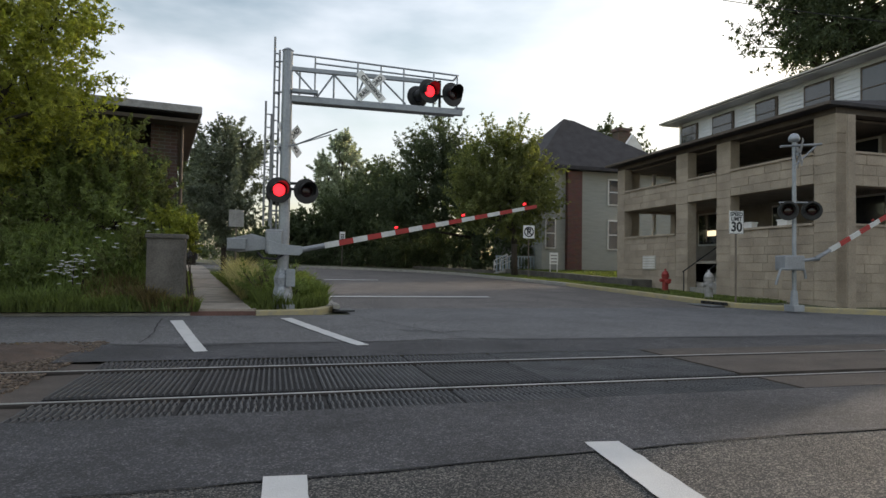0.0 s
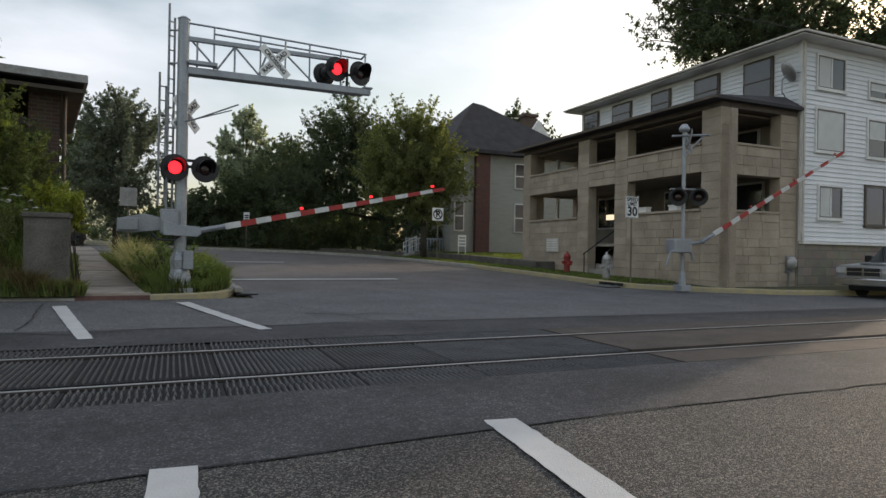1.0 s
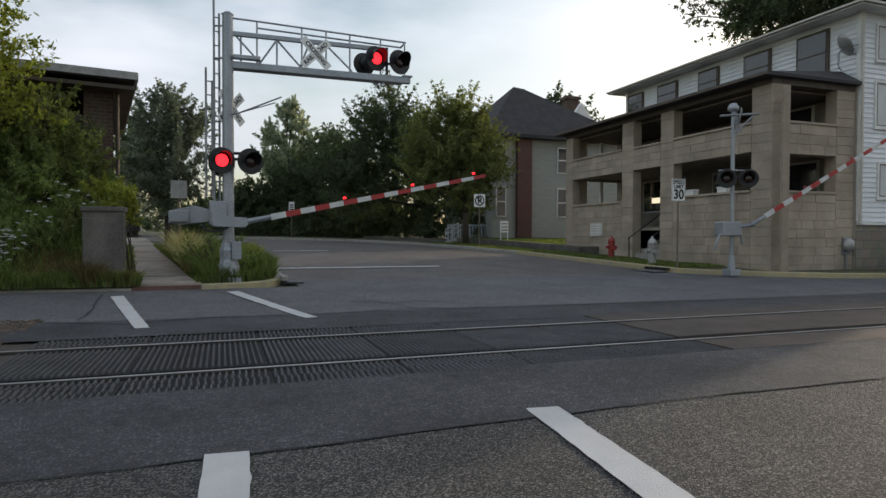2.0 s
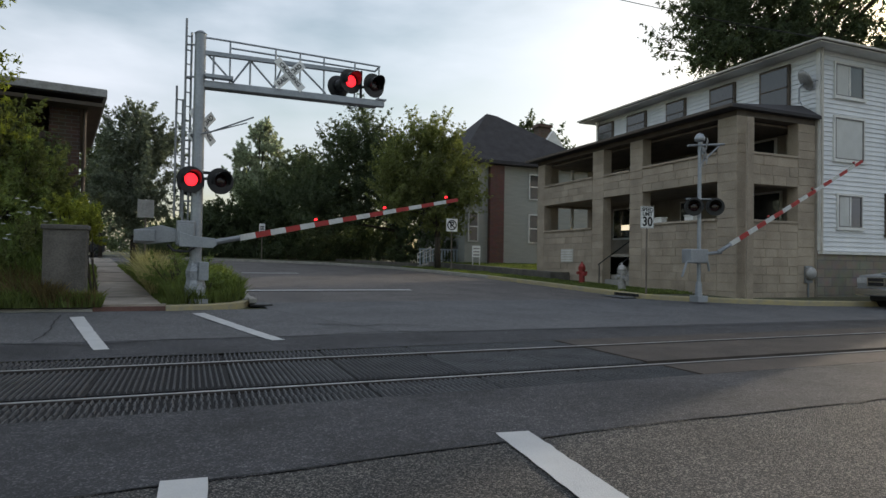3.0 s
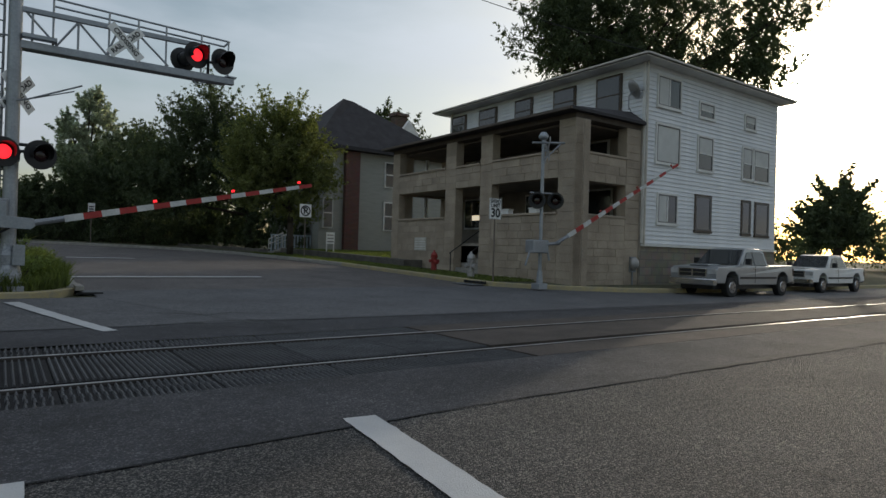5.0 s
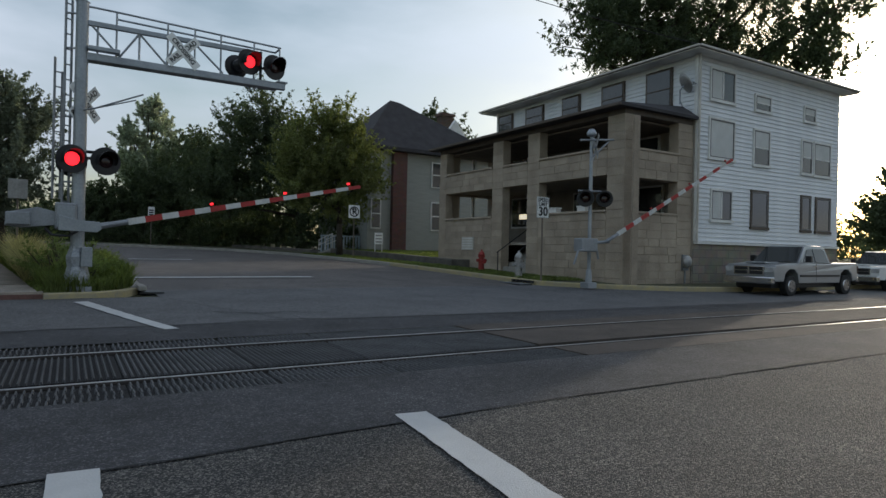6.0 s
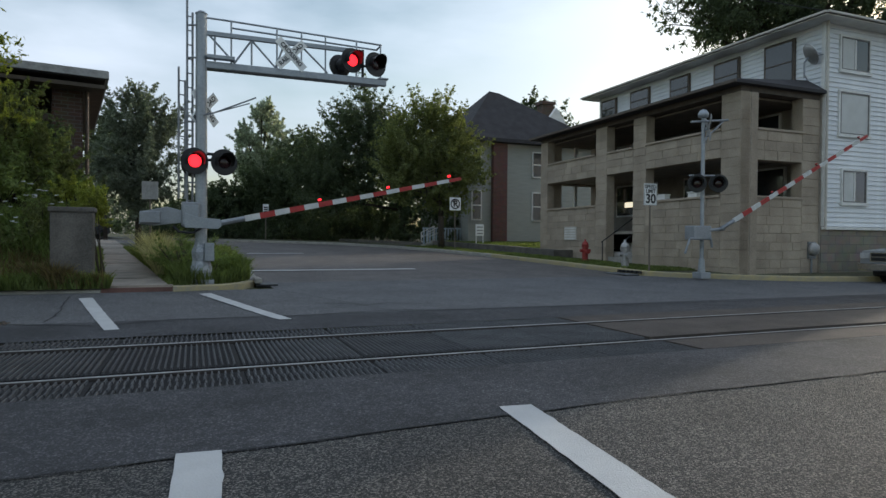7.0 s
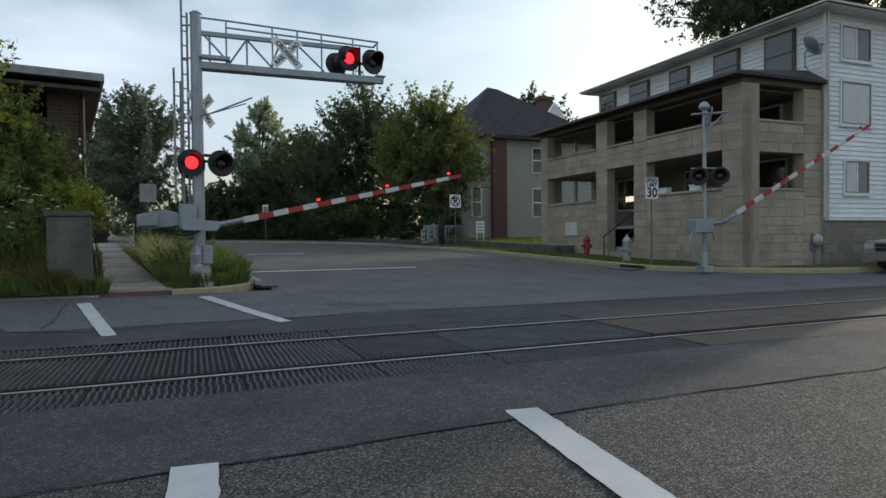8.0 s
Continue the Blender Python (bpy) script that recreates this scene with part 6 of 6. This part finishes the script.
bank = Mesh()
bx, by = [-0.7 - 0.35 * k for k in range(28)], [14.05 + 0.16 * k for k in range(16)]
bank.add([(x, y, ground_z(y) + 0.085 + bank_rise(x, y)) for y in by for x in bx],
         [(j * 28 + i, (j + 1) * 28 + i, (j + 1) * 28 + i + 1, j * 28 + i + 1) for j in range(15) for i in range(27)])
structure("bank", bank, EARTH, "overgrown earth bank beside the street", "bank", smooth=True)
BANK = [(-9.5, 14.05), (-0.8, 14.05), (-0.8, 16.2), (-9.5, 16.2)]
grass_patch("bank_weeds", BANK, 26000, 0.42, WEED, "tall green weeds covering the bank", 41, 0.08, 0.014, 0.4, bank_rise)
grass_patch("bank_reeds", [(-2.2, 14.1), (-0.8, 14.0), (-0.8, 14.6), (-2.2, 14.8)], 1500, 0.5, REED, "brown dead stalks by the wall", 42, 0.08, 0.012, 0.3, bank_rise)
shrub((-2.6, 16.4, ground_z(16) + 1.2), [(0.7, -0.2, 0.6, 0.8), (-0.7, -0.3, 0.7, 0.9), (-2.2, -0.2, 0.8, 1.0), (0.4, 0.6, 1.4, 0.9), (-1.0, 0.6, 1.7, 1.0), (1.2, 0.8, 0.8, 0.6)], LEAF_MID,
      "dense dark shrub above the concrete wall", 40000, 0.05, 11)
shrub((-5.8, 16.4, ground_z(16) + 1.2), [(0, 0, 0.5, 1.0), (1.4, -0.3, 0.5, 0.9), (-1.5, 0, 0.6, 1.0), (0.5, 0.8, 1.3, 1.0)], LEAF_MID, "dense green shrub on the bank", 30000, 0.05, 12)
shrub((-2.3, 14.7, ground_z(14.7) + 0.35), [(0.1, 0, 0.5, 0.4), (-0.5, 0.1, 0.6, 0.45), (0.6, 0.2, 0.5, 0.35)], LEAF_MID, "leafy flowering weed on the bank", 9000, 0.036, 13)
shrub((-4.6, 14.8, ground_z(14.7) + 0.35), [(0.1, 0, 0.4, 0.4), (-0.6, 0.1, 0.5, 0.45), (0.6, 0.2, 0.5, 0.35)], LEAF_MID, "leafy green weed along the bank", 9000, 0.04, 17)
shrub((-0.35, 15.3, ground_z(15.5) + 0.1), [(-0.15, 0, 1.55, 0.30), (-0.5, 0.1, 1.75, 0.30), (-0.1, 0.3, 1.3, 0.26)], LEAF_LIGHT, "bright yellow-green bush behind the wall", 9000, 0.042, 14)
shrub((-2.1, 20.4, ground_z(20) + 0.1), [(0.2, 0, 3.2, 0.8), (-0.8, 0, 3.6, 0.9), (-1.8, 0, 3.4, 1.0), (-0.4, 0, 2.2, 1.1), (-2.6, 0, 4.6, 0.8), (0.5, 0, 1.6, 0.7)], LEAF_DARK, "climbing growth on the brick building", 16000, 0.075, 15)
for k, (x, y, h, r, mat, seed) in enumerate(((-3.3, 14.75, 0.55, 0.55, LEAF_MID, 101), (-1.45, 15.0, 0.75, 0.50, LEAF_STREET, 102), (-6.3, 14.9, 0.6, 0.6, LEAF_MID, 103),
                                          (-4.0, 15.5, 0.9, 0.6, LEAF_STREET, 104), (-5.4, 15.4, 0.95, 0.65, LEAF_MID, 105), (-2.6, 15.5, 0.9, 0.55, LEAF_MID, 106))):
    shrub((x, y, ground_z(y) + 0.25), [(0, 0, h, r), (-r, 0.1, h * 0.7, r * 0.8), (r, 0.15, h * 0.75, r * 0.8), (0.1, 0.2, h + r * 0.7, r * 0.6)], mat, "rank leafy weeds on the overgrown bank", 9000, 0.045, seed, 24, "bank weeds")
shrub((-2.4, 17.0, ground_z(17) + 1.0), [(0.7, 0, 1.6, 0.7), (-0.3, 0.1, 2.1, 0.8), (-1.4, 0.1, 2.4, 0.9), (0.1, 0, 2.7, 0.6), (-2.4, 0, 2.2, 0.9), (0.9, 0, 0.9, 0.6)], LEAF_STREET,
      "tall dark shrub before the brick building", 42000, 0.055, 107)
fl = Mesh()
rf = random.Random(8)
for cx, cz, n_, cy in ((-1.5, 1.75, 9, 14.35), (-1.2, 1.95, 6, 14.5), (-2.35, 0.95, 34, 14.12), (-2.15, 1.15, 16, 14.15), (-1.6, 1.35, 4, 14.2), (-3.6, 1.2, 6, 14.3)):
    for _ in range(n_):
        x, y, z = cx + rf.gauss(0, 0.17), cy + rf.uniform(-0.05, 0.15), cz + rf.gauss(0, 0.14)
        for _ in range(7):
            a, q = rf.uniform(0, 6.28), rf.uniform(0.005, 0.04)
            c = Vector((x + q * math.cos(a), y + q * math.sin(a), z + rf.uniform(-.008, .008)))
            fl.lathe([(0.017, -0.003), (0.021, 0.0), (0.006, 0.006)], 5, Matrix.Translation(c))
tagged(part("wild_carrot_flowers", fl, PETAL), "flat white flower heads among the weeds", "flowers", kind="stuff")
for e, (o, seed) in enumerate(((-0.66, 61), (0.64, 62))):
    grass_patch("pavement_fringe", [(0.42 + o - 0.10, 14.0), (0.42 + o + 0.10, 14.0), (0.42 + o + 0.10 - 2.3, 30.4), (0.42 + o - 0.10 - 2.3, 30.4)], 3500, 0.16, GRASS, "ragged grass creeping over the pavement edge", seed, lift=0.1, width=0.010)
grass_patch("wall_foot_weeds", [(-1.0, 13.82), (-0.1, 13.82), (-0.1, 14.0), (-1.0, 14.0)], 1600, 0.55, REED, "tall brown-green weeds against the concrete wall", 43, width=0.010)
grass_patch("bank_grass", [(-9, 13.72), (0.0, 13.8), (-0.05, 14.25), (-9, 14.6)], 20000, 0.34, GRASS, "rough green grass along the kerb", 21, width=0.012)
grass_patch("corner_grass", [(1.15, 13.95), (1.9, 14.1), (2.5, 14.75), (2.62, 19), (2.4, 24), (-0.4, 24), (0.42, 18.5)], 52000, 0.46, GRASS, "tall green grass round the signal", 22, width=0.012)
grass_patch("dry_weeds", [(0.70, 15.9), (1.05, 15.9), (0.75, 19.5), (0.28, 19.5)], 5200, 0.92, STRAW, "pale dry grass stalks beside the pavement", 23, width=0.011)
grass_patch("pavement_edge_grass", [(-0.35, 14.9), (-0.22, 15.0), (-2.1, 30), (-4.5, 30), (-1.2, 18)], 9000, 0.2, GRASS, "green grass along the pavement edge", 24, width=0.012)
grass_patch("lawn_grass", [(13.4, 15.4), (15.3, 15.4), (14.5, 24), (13.8, 33), (12.0, 33), (13.2, 24)], 32000, 0.11, GRASS, "short green lawn grass beside the kerb", 25, lift=0.1, width=0.014)
grass_patch("yard_grass", [(14.95, 25.0), (21, 25.0), (21, 33.3), (14.1, 33.3)], 18000, 0.10, GRASS, "sunlit green yard grass between the houses", 26, lift=0.36, width=0.018)
grass_patch("track_weeds", [(-6, 9.5), (-0.9, 9.6), (-1.3, 10.5), (-6, 10.6)], 500, 0.08, REED, "dry brown weeds beside the open track", 27, lift=-0.02, width=0.01)
shrub((1.45, 15.1, ground_z(15) + 0.1), [(-0.3, 0.2, 0.42, 0.36), (0.25, -0.35, 0.45, 0.28), (0.45, 0.3, 0.4, 0.34), (-0.55, 0.7, 0.5, 0.38), (0.3, -0.5, 0.75, 0.18), (-0.2, 0.8, 0.7, 0.3)], LEAF_MID, "leafy weeds round the foot of the signal", 6000, 0.03, 16)
gs = Mesh()
rg = random.Random(12)
for _ in range(7000):
    x, y = -0.75 - abs(rg.gauss(0, 1.6)), rg.uniform(5.6, 10.5)
    s = rg.uniform(0.007, 0.026)
    zz = (ground_z(y) - 0.0 if y > 9.5 else -0.012) + s * 0.3
    q = [(x + s * math.cos(a) * rg.uniform(.7, 1.2), y + s * math.sin(a) * rg.uniform(.7, 1.2), zz + h) for h in (-s * .5, s * .4) for a in (0.3, 1.9, 3.4, 4.9)]
    gs.add(q, [(3, 2, 1, 0), (4, 5, 6, 7), (0, 1, 5, 4), (1, 2, 6, 5), (2, 3, 7, 6), (3, 0, 4, 7)])
tagged(part("gravel", gs, GRAVEL), "loose brown gravel beside the open track", "gravel", kind="stuff")
